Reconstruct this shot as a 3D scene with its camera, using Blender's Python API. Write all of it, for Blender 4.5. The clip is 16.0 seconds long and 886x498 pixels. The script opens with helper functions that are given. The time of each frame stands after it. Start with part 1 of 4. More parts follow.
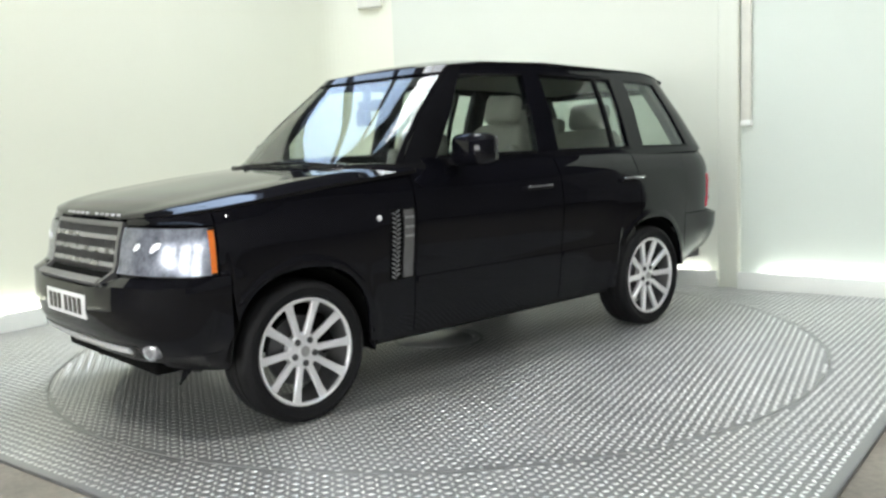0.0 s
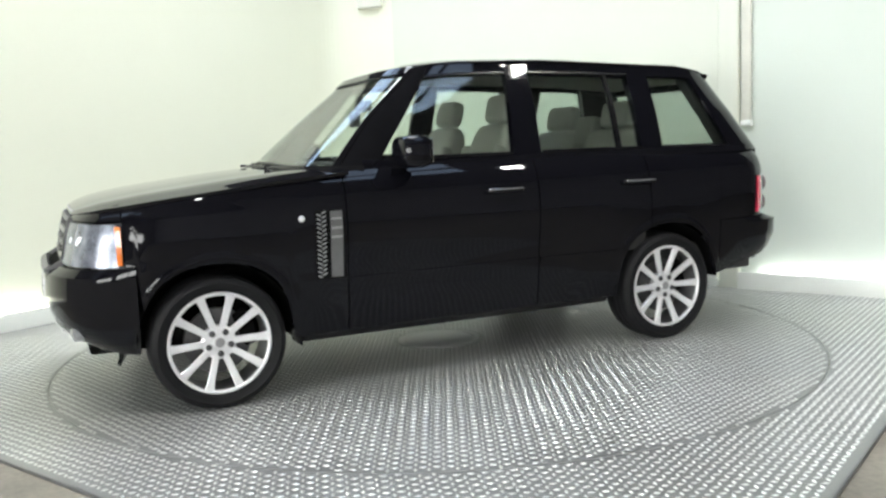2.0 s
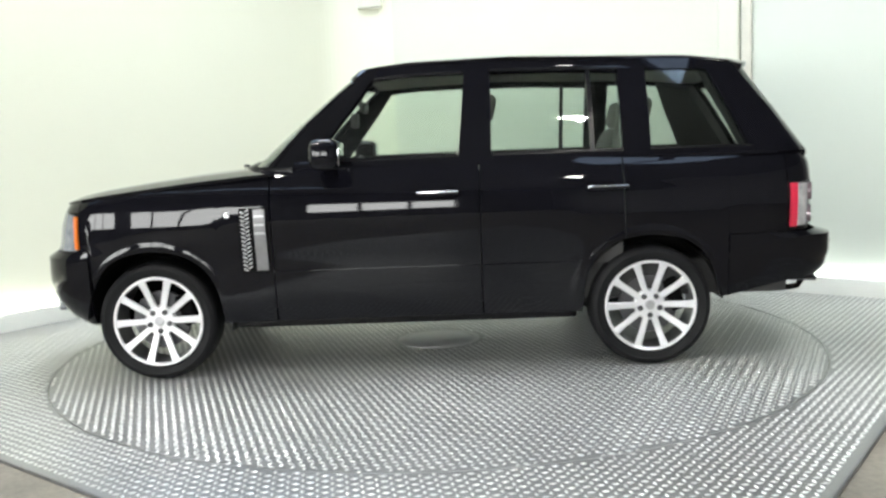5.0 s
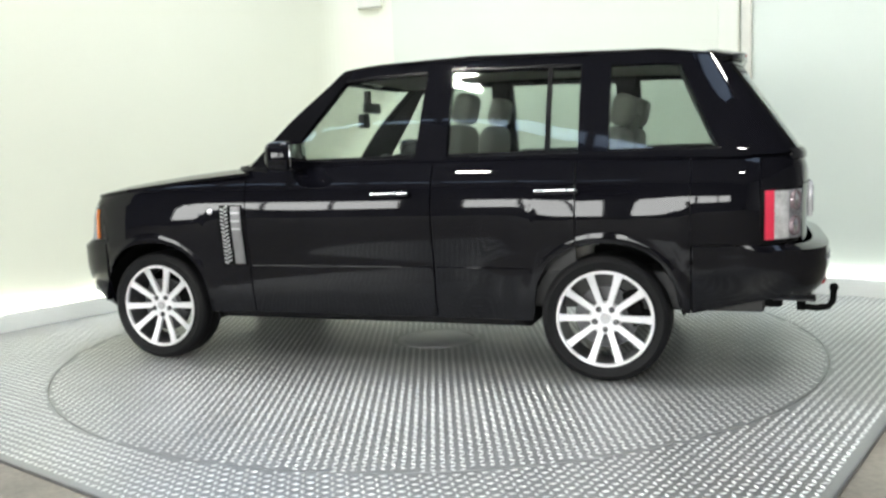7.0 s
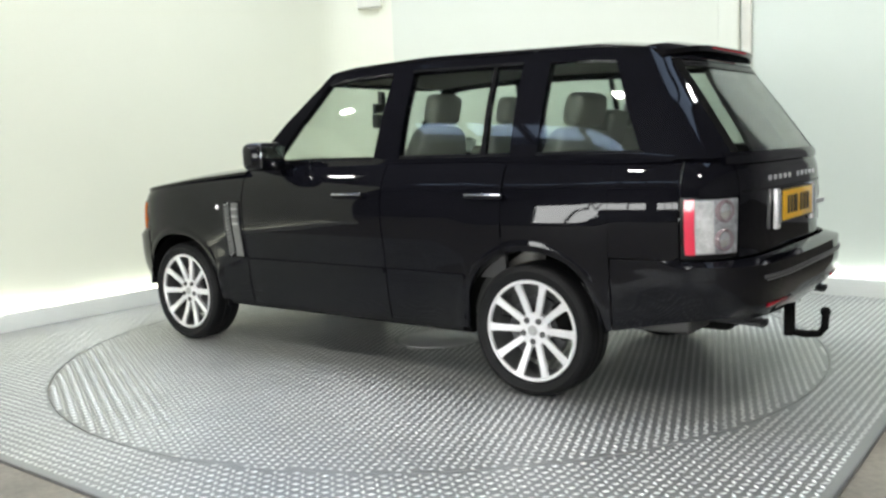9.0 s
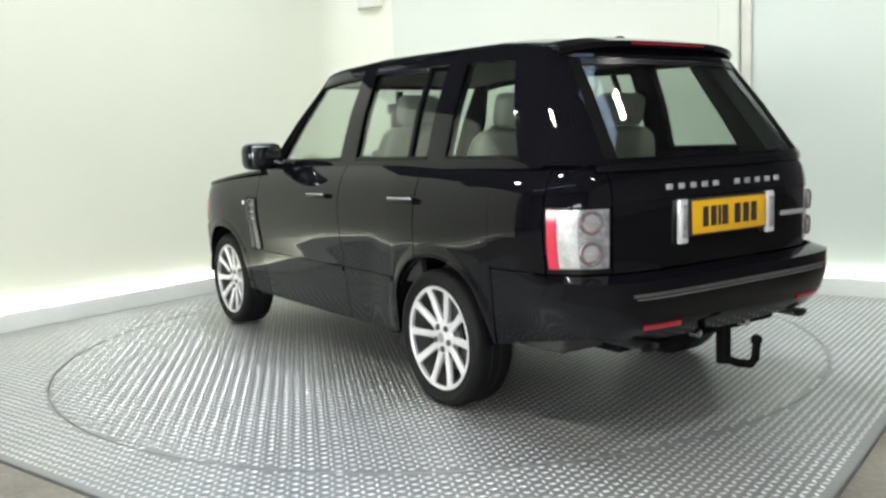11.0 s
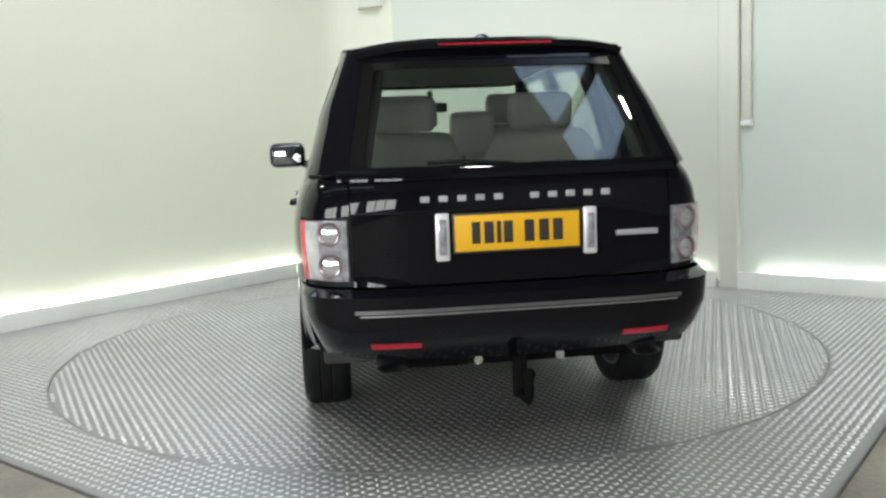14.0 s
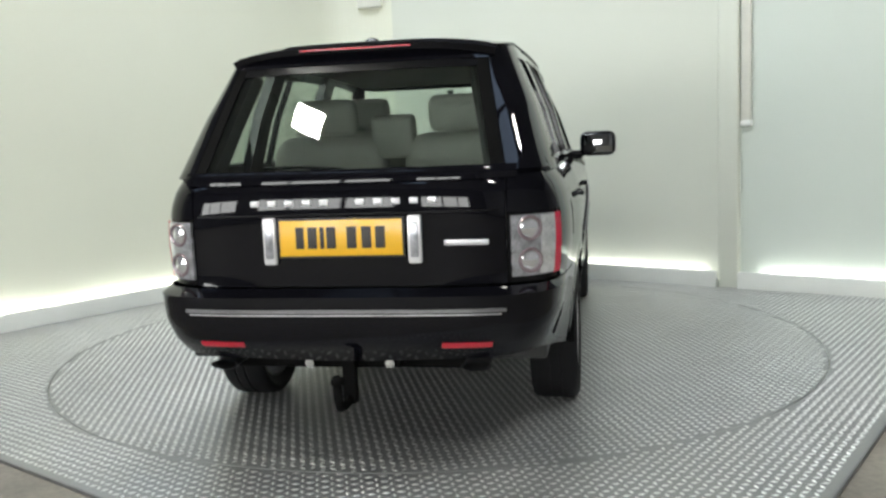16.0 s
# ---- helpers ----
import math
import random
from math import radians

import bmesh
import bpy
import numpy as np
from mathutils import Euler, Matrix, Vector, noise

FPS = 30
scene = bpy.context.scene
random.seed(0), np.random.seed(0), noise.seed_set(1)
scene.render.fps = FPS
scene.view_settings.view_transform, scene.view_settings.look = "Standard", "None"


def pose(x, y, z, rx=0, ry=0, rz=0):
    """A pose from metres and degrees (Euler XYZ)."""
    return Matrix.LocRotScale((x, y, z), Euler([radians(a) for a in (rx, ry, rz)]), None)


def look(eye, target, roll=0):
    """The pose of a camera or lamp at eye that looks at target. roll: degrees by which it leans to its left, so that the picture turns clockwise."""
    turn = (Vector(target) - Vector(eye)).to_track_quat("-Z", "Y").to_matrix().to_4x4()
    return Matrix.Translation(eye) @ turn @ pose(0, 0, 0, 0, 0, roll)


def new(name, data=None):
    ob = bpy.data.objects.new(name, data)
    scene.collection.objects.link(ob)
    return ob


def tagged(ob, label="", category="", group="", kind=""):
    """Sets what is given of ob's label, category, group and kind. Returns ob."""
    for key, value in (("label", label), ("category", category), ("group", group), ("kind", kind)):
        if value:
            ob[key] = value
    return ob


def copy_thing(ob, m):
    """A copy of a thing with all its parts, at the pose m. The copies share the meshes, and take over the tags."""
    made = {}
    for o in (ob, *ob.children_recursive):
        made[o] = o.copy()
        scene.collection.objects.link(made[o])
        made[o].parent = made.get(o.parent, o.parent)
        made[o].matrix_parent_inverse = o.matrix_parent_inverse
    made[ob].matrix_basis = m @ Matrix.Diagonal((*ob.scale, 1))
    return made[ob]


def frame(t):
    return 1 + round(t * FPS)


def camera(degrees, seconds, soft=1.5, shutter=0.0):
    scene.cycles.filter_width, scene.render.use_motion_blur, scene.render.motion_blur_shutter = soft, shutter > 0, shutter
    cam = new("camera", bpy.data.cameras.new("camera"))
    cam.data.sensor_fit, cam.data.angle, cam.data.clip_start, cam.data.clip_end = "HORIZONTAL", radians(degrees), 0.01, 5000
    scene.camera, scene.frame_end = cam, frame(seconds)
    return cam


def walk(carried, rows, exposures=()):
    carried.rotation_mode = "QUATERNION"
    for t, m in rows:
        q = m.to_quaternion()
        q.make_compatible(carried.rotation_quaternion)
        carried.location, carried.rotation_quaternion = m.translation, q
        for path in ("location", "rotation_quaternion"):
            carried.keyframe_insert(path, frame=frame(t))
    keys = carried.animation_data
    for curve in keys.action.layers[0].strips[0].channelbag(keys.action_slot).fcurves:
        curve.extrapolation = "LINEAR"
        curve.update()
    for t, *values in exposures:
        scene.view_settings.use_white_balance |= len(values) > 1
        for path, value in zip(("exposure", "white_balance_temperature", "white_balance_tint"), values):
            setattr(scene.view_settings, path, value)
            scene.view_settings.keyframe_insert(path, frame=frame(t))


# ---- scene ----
# The camera stands still on its tripod; the turntable with the car turns under it.
cam = camera(54.17, 16.0, soft=2.6)
EYE = (0.0, -6.019, 1.357)
AIM = (EYE[0] + 0.008845, EYE[1] + 0.992889, EYE[2] - 0.118715)
walk(cam, [(0.0, look(EYE, AIM, -2.215)), (16.0, look(EYE, AIM, -2.215))],
     exposures=[(0.0, -0.26, 6500, 10), (3.5, -0.06, 6500, 10), (6.5, -0.12, 6500, 10), (9.0, -0.25, 6500, 10), (12.0, -0.30, 6500, 10), (14.0, -0.54, 6500, 10), (16.0, -0.60, 6500, 10)])

# turn of the table, degrees
TURN = [(0.0, -138.2), (1.0, -147.0), (2.0, -155.7), (3.0, -164.4), (4.0, -173.2), (6.5, -195.6), (7.5, -204.6),
        (8.5, -213.6), (9.5, -222.7), (11.5, -240.8), (12.5, -249.8), (13.5, -258.7), (14.5, -267.6), (15.25, -274.3), (16.0, -281.0)]
OFF = -0.063          # the car stands this far off the middle of the table

# ---- light ----
world = bpy.data.worlds.new("sky")
scene.world = world
world.use_nodes = True
wn = world.node_tree.nodes
sky = wn.new("ShaderNodeTexSky")
sky.sky_type, sky.sun_disc = "NISHITA", False
sky.sun_elevation, sky.sun_rotation = radians(40), radians(200)
world.node_tree.links.new(sky.outputs[0], wn["Background"].inputs[0])
wn["Background"].inputs[1].default_value = 0.12


def area(name, at, to, sx, sy, watts, color):
    d = bpy.data.lights.new(name, "AREA")
    d.shape, d.size, d.size_y, d.energy, d.color = "RECTANGLE", sx, sy, watts, color
    ob = new(name, d)
    ob.matrix_world = look(at, to)
    return ob


# ---- materials ----
def rgb(h):
    c = [int(h[i:i + 2], 16) / 255 for i in (0, 2, 4)]
    return tuple(x / 12.92 if x < 0.04045 else ((x + 0.055) / 1.055) ** 2.4 for x in c) + (1,)


def mat(name, color, rough=0.5, metal=0.0, coat=0.0, var=0.1, scale=6.0, bump=0.0, fine=120.0, emit=0.0, spec=0.5, coat_ior=1.5):
    """A surface with colour drift at a broad and a fine scale, worn gloss and fine relief."""
    m = bpy.data.materials.new(name)
    m.use_nodes = True
    n, l = m.node_tree.nodes, m.node_tree.links
    b = n["Principled BSDF"]
    c = color if len(color) == 4 else (*color, 1)
    tc = n.new("ShaderNodeTexCoord")
    broad, grain = n.new("ShaderNodeTexNoise"), n.new("ShaderNodeTexNoise")
    for t, s in ((broad, scale), (grain, fine)):
        l.new(tc.outputs["Object"], t.inputs["Vector"])
        t.inputs["Scale"].default_value, t.inputs["Detail"].default_value = s, 4
    mixer = n.new("ShaderNodeMix")
    mixer.data_type = "FLOAT"
    mixer.inputs[0].default_value = 0.35
    l.new(broad.outputs[0], mixer.inputs[2]), l.new(grain.outputs[0], mixer.inputs[3])
    ramp = n.new("ShaderNodeValToRGB")
    ramp.color_ramp.elements[0].position, ramp.color_ramp.elements[1].position = 0.3, 0.7
    ramp.color_ramp.elements[0].color = tuple(max(0, x * (1 - var)) for x in c[:3]) + (1,)
    ramp.color_ramp.elements[1].color = tuple(min(1, x * (1 + var)) for x in c[:3]) + (1,)
    l.new(mixer.outputs[0], ramp.inputs[0]), l.new(ramp.outputs[0], b.inputs["Base Color"])
    rr = n.new("ShaderNodeMapRange")
    rr.inputs[3].default_value, rr.inputs[4].default_value = max(0.02, rough * 0.8), min(1, rough * 1.2)
    l.new(broad.outputs[0], rr.inputs[0]), l.new(rr.outputs[0], b.inputs["Roughness"])
    b.inputs["Metallic"].default_value, b.inputs["Coat Weight"].default_value = metal, coat
    b.inputs["Coat Roughness"].default_value = 0.03
    b.inputs["Coat IOR"].default_value = coat_ior
    b.inputs["Specular IOR Level"].default_value = spec
    if bump:
        bp = n.new("ShaderNodeBump")
        bp.inputs["Strength"].default_value, bp.inputs["Distance"].default_value = bump, 0.004
        l.new(grain.outputs[0], bp.inputs["Height"]), l.new(bp.outputs[0], b.inputs["Normal"])
    if emit:
        b.inputs["Emission Color"].default_value, b.inputs["Emission Strength"].default_value = c, emit
    return m


def glass_mat(name, tint, rough=0.0):
    """Thin automotive glass: clear tinted transmission with mirror gloss."""
    m = bpy.data.materials.new(name)
    m.use_nodes = True
    n, l = m.node_tree.nodes, m.node_tree.links
    n.remove(n["Principled BSDF"])
    tr, gl, mx, lw = n.new("ShaderNodeBsdfTransparent"), n.new("ShaderNodeBsdfGlossy"), n.new("ShaderNodeMixShader"), n.new("ShaderNodeLayerWeight")
    tr.inputs[0].default_value = (*tint, 1)
    gl.inputs["Roughness"].default_value = rough
    lw.inputs[0].default_value = 0.5
    pw, ma = n.new("ShaderNodeMath"), n.new("ShaderNodeMath")
    pw.operation, ma.operation = "POWER", "MULTIPLY_ADD"
    pw.inputs[1].default_value, ma.inputs[1].default_value, ma.inputs[2].default_value = 4.0, 0.75, 0.045
    l.new(lw.outputs["Facing"], pw.inputs[0]), l.new(pw.outputs[0], ma.inputs[0])
    l.new(ma.outputs[0], mx.inputs[0]), l.new(tr.outputs[0], mx.inputs[1]), l.new(gl.outputs[0], mx.inputs[2])
    l.new(mx.outputs[0], n["Material Output"].inputs[0])
    return m


PAINT = mat("black_paint", (0.004, 0.004, 0.006), 0.3, 0, 1.0, 0.15, 2.0, 0, 200, 0, 0.0, 1.34)
TRIM = mat("black_trim", (0.007, 0.007, 0.008), 0.25, 0, 0, 0.2, 8, 0, 300, 0, 0.15)
SLAT = mat("grille_silver", (0.38, 0.38, 0.395), 0.28, 0.8, 0, 0.1, 12, 0, 200)
HUBCAP = mat("smooth_steel", (0.50, 0.505, 0.50), 0.42, 0.5, 0, 0.1, 4, 0.05, 60)
PINK = mat("pink_lens_ring", (0.20, 0.15, 0.165), 0.2, 0.2, 0.6, 0.1, 12, 0, 200)
RUBBER = mat("tyre_rubber", (0.007, 0.007, 0.008), 0.6, 0, 0, 0.25, 14, 0.2, 250, 0, 0.2)
UNDER = mat("underbody", (0.006, 0.006, 0.006), 0.85, 0, 0, 0.3, 5, 0.2, 60, 0, 0.04)
ALLOY = mat("alloy_silver", (0.78, 0.78, 0.80), 0.32, 0.4, 0.4, 0.06, 9, 0.0, 200)
STEEL = mat("brake_steel", (0.22, 0.22, 0.23), 0.35, 0.9, 0, 0.2, 12, 0.1, 160)
NUT = mat("dark_steel", (0.10, 0.10, 0.105), 0.4, 0.8, 0, 0.2, 12, 0.1, 160)
CHROME = mat("chrome", (0.75, 0.76, 0.78), 0.12, 1.0, 0, 0.05, 9, 0, 200)
SILVER = mat("bright_silver", (0.80, 0.80, 0.82), 0.25, 0.3, 0.3, 0.05, 9, 0, 200)
SATIN = mat("satin_silver", (0.42, 0.42, 0.43), 0.35, 0.8, 0, 0.08, 9, 0, 200)
MESH = mat("grille_grey", (0.20, 0.20, 0.205), 0.4, 0.7, 0, 0.15, 20, 0.1, 200)
RED = mat("red_lens", (0.70, 0.03, 0.075), 0.15, 0, 0.8, 0.1, 12, 0, 200)
REFLEX = mat("red_reflector", (0.38, 0.008, 0.022), 0.2, 0, 0.6, 0.1, 12, 0, 200)
AMBER = mat("amber_lens", (0.62, 0.15, 0.02), 0.15, 0, 0.8, 0.1, 12, 0, 200)
CLEARLENS = mat("clear_lens", (0.33, 0.335, 0.36), 0.15, 0.25, 0.8, 0.55, 22, 0, 90)
BRIGHTLENS = mat("bright_lens", (0.66, 0.67, 0.68), 0.2, 0.3, 0.8, 0.35, 18, 0, 80)
REFLECTOR = mat("lamp_reflector", (0.85, 0.86, 0.9), 0.12, 0.85, 0, 0.1, 15, 0, 200)
HLSMOKE = mat("headlamp_lens", (0.20, 0.215, 0.26), 0.25, 0.4, 0.4, 0.6, 16, 0, 60)
HLGLOW = mat("headlamp_glow", (0.88, 0.90, 1.0), 0.2, 0, 0, 0.05, 15, 0, 200, 0.15)
YELLOW = mat("plate_yellow", (0.85, 0.47, 0.010), 0.35, 0, 0.3, 0.04, 10, 0, 200)
WHITE = mat("plate_white", (0.80, 0.80, 0.82), 0.35, 0, 0.3, 0.04, 10, 0, 200)
INK = mat("plate_ink", (0.03, 0.025, 0.02), 0.5)
LEATHER = mat("grey_leather", (0.30, 0.295, 0.27), 0.55, 0, 0, 0.12, 9, 0.2, 180)
DASH = mat("dark_plastic", (0.03, 0.03, 0.03), 0.6, 0, 0, 0.2, 9, 0.2, 180)
LINING = mat("roof_lining", (0.25, 0.24, 0.22), 0.9, 0, 0, 0.08, 9, 0.2, 180)
GLASS = glass_mat("window_glass", (0.90, 0.935, 0.905))
REARGLASS = glass_mat("rear_window_glass", (0.86, 0.90, 0.872))
PILLAR = mat("satin_black_pillar", (0.006, 0.006, 0.007), 0.35, 0, 0, 0.2, 8, 0, 300, 0, 0.0)
STRIP = mat("dull_strip", (0.16, 0.16, 0.165), 0.35, 0.6, 0, 0.15, 9, 0, 200)
# alloy darkened for the shade between the spokes
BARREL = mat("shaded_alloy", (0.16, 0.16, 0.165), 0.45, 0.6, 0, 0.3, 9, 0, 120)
LETTER = mat("lettering_silver", (0.52, 0.52, 0.54), 0.3, 0.4, 0.2, 0.1, 9, 0, 200)
SCREEN = glass_mat("windscreen_glass", (0.92, 0.95, 0.93))
MIRROR = mat("mirror_glass", (0.35, 0.36, 0.37), 0.03, 1.0, 0, 0.01, 9, 0, 200)
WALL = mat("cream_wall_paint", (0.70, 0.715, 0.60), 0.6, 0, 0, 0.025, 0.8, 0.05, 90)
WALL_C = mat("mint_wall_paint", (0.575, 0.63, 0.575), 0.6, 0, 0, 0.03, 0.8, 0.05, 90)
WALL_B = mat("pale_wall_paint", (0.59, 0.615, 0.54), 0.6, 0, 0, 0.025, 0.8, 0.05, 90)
SKIRT = mat("white_skirting", (0.72, 0.74, 0.70), 0.4, 0, 0, 0.06, 3, 0.05, 90)
PLATE = mat("steel_floor_plate", (0.295, 0.30, 0.297), 0.38, 0.6, 0, 0.12, 1.6, 0.12, 70)
STUD = mat("polished_tread", (0.80, 0.81, 0.795), 0.34, 0.75, 0, 0.18, 3.0, 0.05, 60)
GAP = mat("dark_gap", (0.02, 0.02, 0.02), 0.8)
PALEGREY = mat("pale_grey", (0.60, 0.605, 0.54), 0.6, 0, 0, 0.1, 6, 0.05, 90)
CONCRETE = mat("stained_concrete", (0.20, 0.185, 0.155), 0.8, 0, 0, 0.35, 2.2, 0.4, 40)
HALL = mat("hall_wall", (0.38, 0.38, 0.39), 0.8, 0, 0, 0.2, 1.0, 0.1, 50)
CEIL = mat("ceiling_panel", (0.18, 0.18, 0.185), 0.8, 0, 0, 0.08, 1.5, 0.1, 60)
DARKSTEEL = mat("painted_beam", (0.08, 0.08, 0.085), 0.5, 0.2, 0, 0.2, 4, 0.1, 80)
TUBE = mat("tube_light", (1.0, 1.0, 0.97), 0.3, 0, 0, 0.0, 4, 0, 80, 15.0)
LAMP = mat("lamp_diffuser", (1.0, 0.99, 0.90), 0.3, 0, 0, 0.0, 4, 0, 80, 430.0)
DAY = mat("skylight_pane", (0.55, 0.72, 1.0), 0.3, 0, 0, 0.12, 1.5, 0, 30, 4.0)
DAYWIN = mat("daylit_pane", (0.96, 0.98, 0.96), 0.3, 0, 0, 0.05, 1.0, 0, 30, 22.0)


# ---- mesh helpers ----
def finish(me, sharp=35):
    me.validate()
    me.polygons.foreach_set("use_smooth", [True] * len(me.polygons))
    me.set_sharp_from_angle(angle=radians(sharp))
    me.update()
    return me


def link(name, me, material, parent=None, label="", sharp=35):
    me.materials.append(material)
    ob = new(name, finish(me, sharp))
    ob.parent = parent
    if label:
        ob["label"] = label
    return ob


def part(name, bm, material, parent=None, label="", sharp=35):
    bmesh.ops.recalc_face_normals(bm, faces=bm.faces)
    me = bpy.data.meshes.new(name)
    bm.to_mesh(me)
    bm.free()
    return link(name, me, material, parent, label, sharp)


def patch_mesh(name, fn, nu, nv, thick=0.012, off=0.0):
    """A shell over the grid fn(u, v), u and v from 0 to 1, thickened inwards (against the outward normal)."""
    p = np.array([[fn(i / nu, j / nv) for j in range(nv + 1)] for i in range(nu + 1)], float)
    du, dv = np.gradient(p, axis=0), np.gradient(p, axis=1)
    n = np.cross(du, dv)
    n /= np.linalg.norm(n, axis=2, keepdims=True) + 1e-12
    ref = p.copy()
    ref[..., 0], ref[..., 1], ref[..., 2] = np.clip(p[..., 0], -1.2, 1.2), 0, 0.7
    flip = bool(np.sum(n * (p - ref)) < 0)
    if flip:
        n = -n
    a = (p + n * off).reshape(-1, 3)
    b = (p + n * (off - thick)).reshape(-1, 3)
    k = nv + 1
    m = len(a)
    f = []
    for i in range(nu):
        for j in range(nv):
            q = [i * k + j, (i + 1) * k + j, (i + 1) * k + j + 1, i * k + j + 1]
            f.append(q if not flip else q[::-1])
            q = [x + m for x in q]
            f.append(q[::-1] if not flip else q)
    rim = [i * k for i in range(nu + 1)] + [nu * k + j for j in range(1, nv + 1)] + [i * k + nv for i in range(nu - 1, -1, -1)] + [j for j in range(nv - 1, 0, -1)]
    for x, y in zip(rim, rim[1:] + rim[:1]):
        q = [x, x + m, y + m, y]
        f.append(q if not flip else q[::-1])
    me = bpy.data.meshes.new(name)
    me.from_pydata(np.vstack([a, b]).tolist(), [], f)
    return me


def both(name, fn, nu, nv, material, parent, thick=0.012, off=0.0, label="", sides=(1, -1), sharp=35):
    """The shell on the car's left side and its mirror on the right."""
    made = []
    for s in sides:
        me = patch_mesh(name, (lambda u, v, s=s: (lambda q: (q[0], q[1] * s, q[2]))(fn(u, v))), nu, nv, thick, off)
        made.append(link(name, me, material, parent if not isinstance(parent, list) else parent[len(made)], label, sharp))
    return made


def box(bm, x0, x1, y0, y1, z0, z1, bevel=0.0, m=None):
    r = bmesh.ops.create_cube(bm, size=1.0, matrix=Matrix.Translation(((x0 + x1) / 2, (y0 + y1) / 2, (z0 + z1) / 2)) @ Matrix.Diagonal((abs(x1 - x0), abs(y1 - y0), abs(z1 - z0), 1)))
    vs = r["verts"]
    if bevel:
        es = list({e for v in vs for e in v.link_edges})
        vs = list({v for f in bmesh.ops.bevel(bm, geom=es, offset=bevel, segments=3, profile=0.5, affect="EDGES")["faces"] for v in f.verts} | {v for v in vs if v.is_valid})
    if m is not None:
        bmesh.ops.transform(bm, matrix=m, verts=vs)
    return vs


def boxed(name, dims, material, parent=None, bevel=0.01, m=None, label=""):
    bm = bmesh.new()
    box(bm, *dims, bevel, m)
    return part(name, bm, material, parent, label)


def lathe(bm, prof, seg=48, m=None, close=True):
    """Turns the profile (radius, height) round the z axis."""
    rings = []
    for r, h in prof:
        rings.append([bm.verts.new((r * math.cos(2 * math.pi * i / seg), r * math.sin(2 * math.pi * i / seg), h)) for i in range(seg)])
    pairs = list(zip(rings, rings[1:])) + ([(rings[-1], rings[0])] if close else [])
    for a, b in pairs:
        for i in range(seg):
            bm.faces.new((a[i], a[(i + 1) % seg], b[(i + 1) % seg], b[i]))
    vs = [v for r in rings for v in r]
    if m is not None:
        bmesh.ops.transform(bm, matrix=m, verts=vs)
    return vs


def tube(name, pts, r, material, parent=None, label="", seg=10):
    """A round bar through the points."""
    bm = bmesh.new()
    pts = [Vector(p) for p in pts]
    rings = []
    for i, p in enumerate(pts):
        d = (pts[min(i + 1, len(pts) - 1)] - pts[max(i - 1, 0)]).normalized()
        q = d.to_track_quat("Z", "Y")
        rings.append([bm.verts.new(p + q @ Vector((r * math.cos(2 * math.pi * k / seg), r * math.sin(2 * math.pi * k / seg), 0))) for k in range(seg)])
    for a, b in zip(rings, rings[1:]):
        for k in range(seg):
            bm.faces.new((a[k], a[(k + 1) % seg], b[(k + 1) % seg], b[k]))
    bm.faces.new(rings[0][::-1]), bm.faces.new(rings[-1])
    return part(name, bm, material, parent, label, 60)


# ---- the room: a square bay with its walls turned to the camera ----
EX, EY = Vector((0.790, -0.613, 0)), Vector((0.613, 0.790, 0))
CORNER = Vector((-0.859, 4.351, 0))
ROOM = Matrix(((EX.x, EY.x, 0, CORNER.x), (EX.y, EY.y, 0, CORNER.y), (0, 0, 1, 0), (0, 0, 0, 1)))   # x along the back wall, -y towards the camera
PU, PV = 6.29, 5.85          # the steel floor
HIGH = 5.6
BAY = 3.2            # height of the bay's partition walls
RAD = 0.6            # its rounded inner corner
TABLE_R = 2.527
WINDOWS = [(-0.8, 2.9), (4.0, 7.1), (8.0, 11.4)]     # from and to along the hall wall


def room_box(name, x0, x1, y0, y1, z0, z1, material, bevel=0.0, parent=None, kind="structure", label="", category=""):
    bm = bmesh.new()
    box(bm, x0, x1, y0, y1, z0, z1, bevel)
    ob = part(name, bm, material, parent, label)
    if parent is None:
        ob.matrix_world = ROOM
        tagged(ob, label, category, "", kind)
    return ob


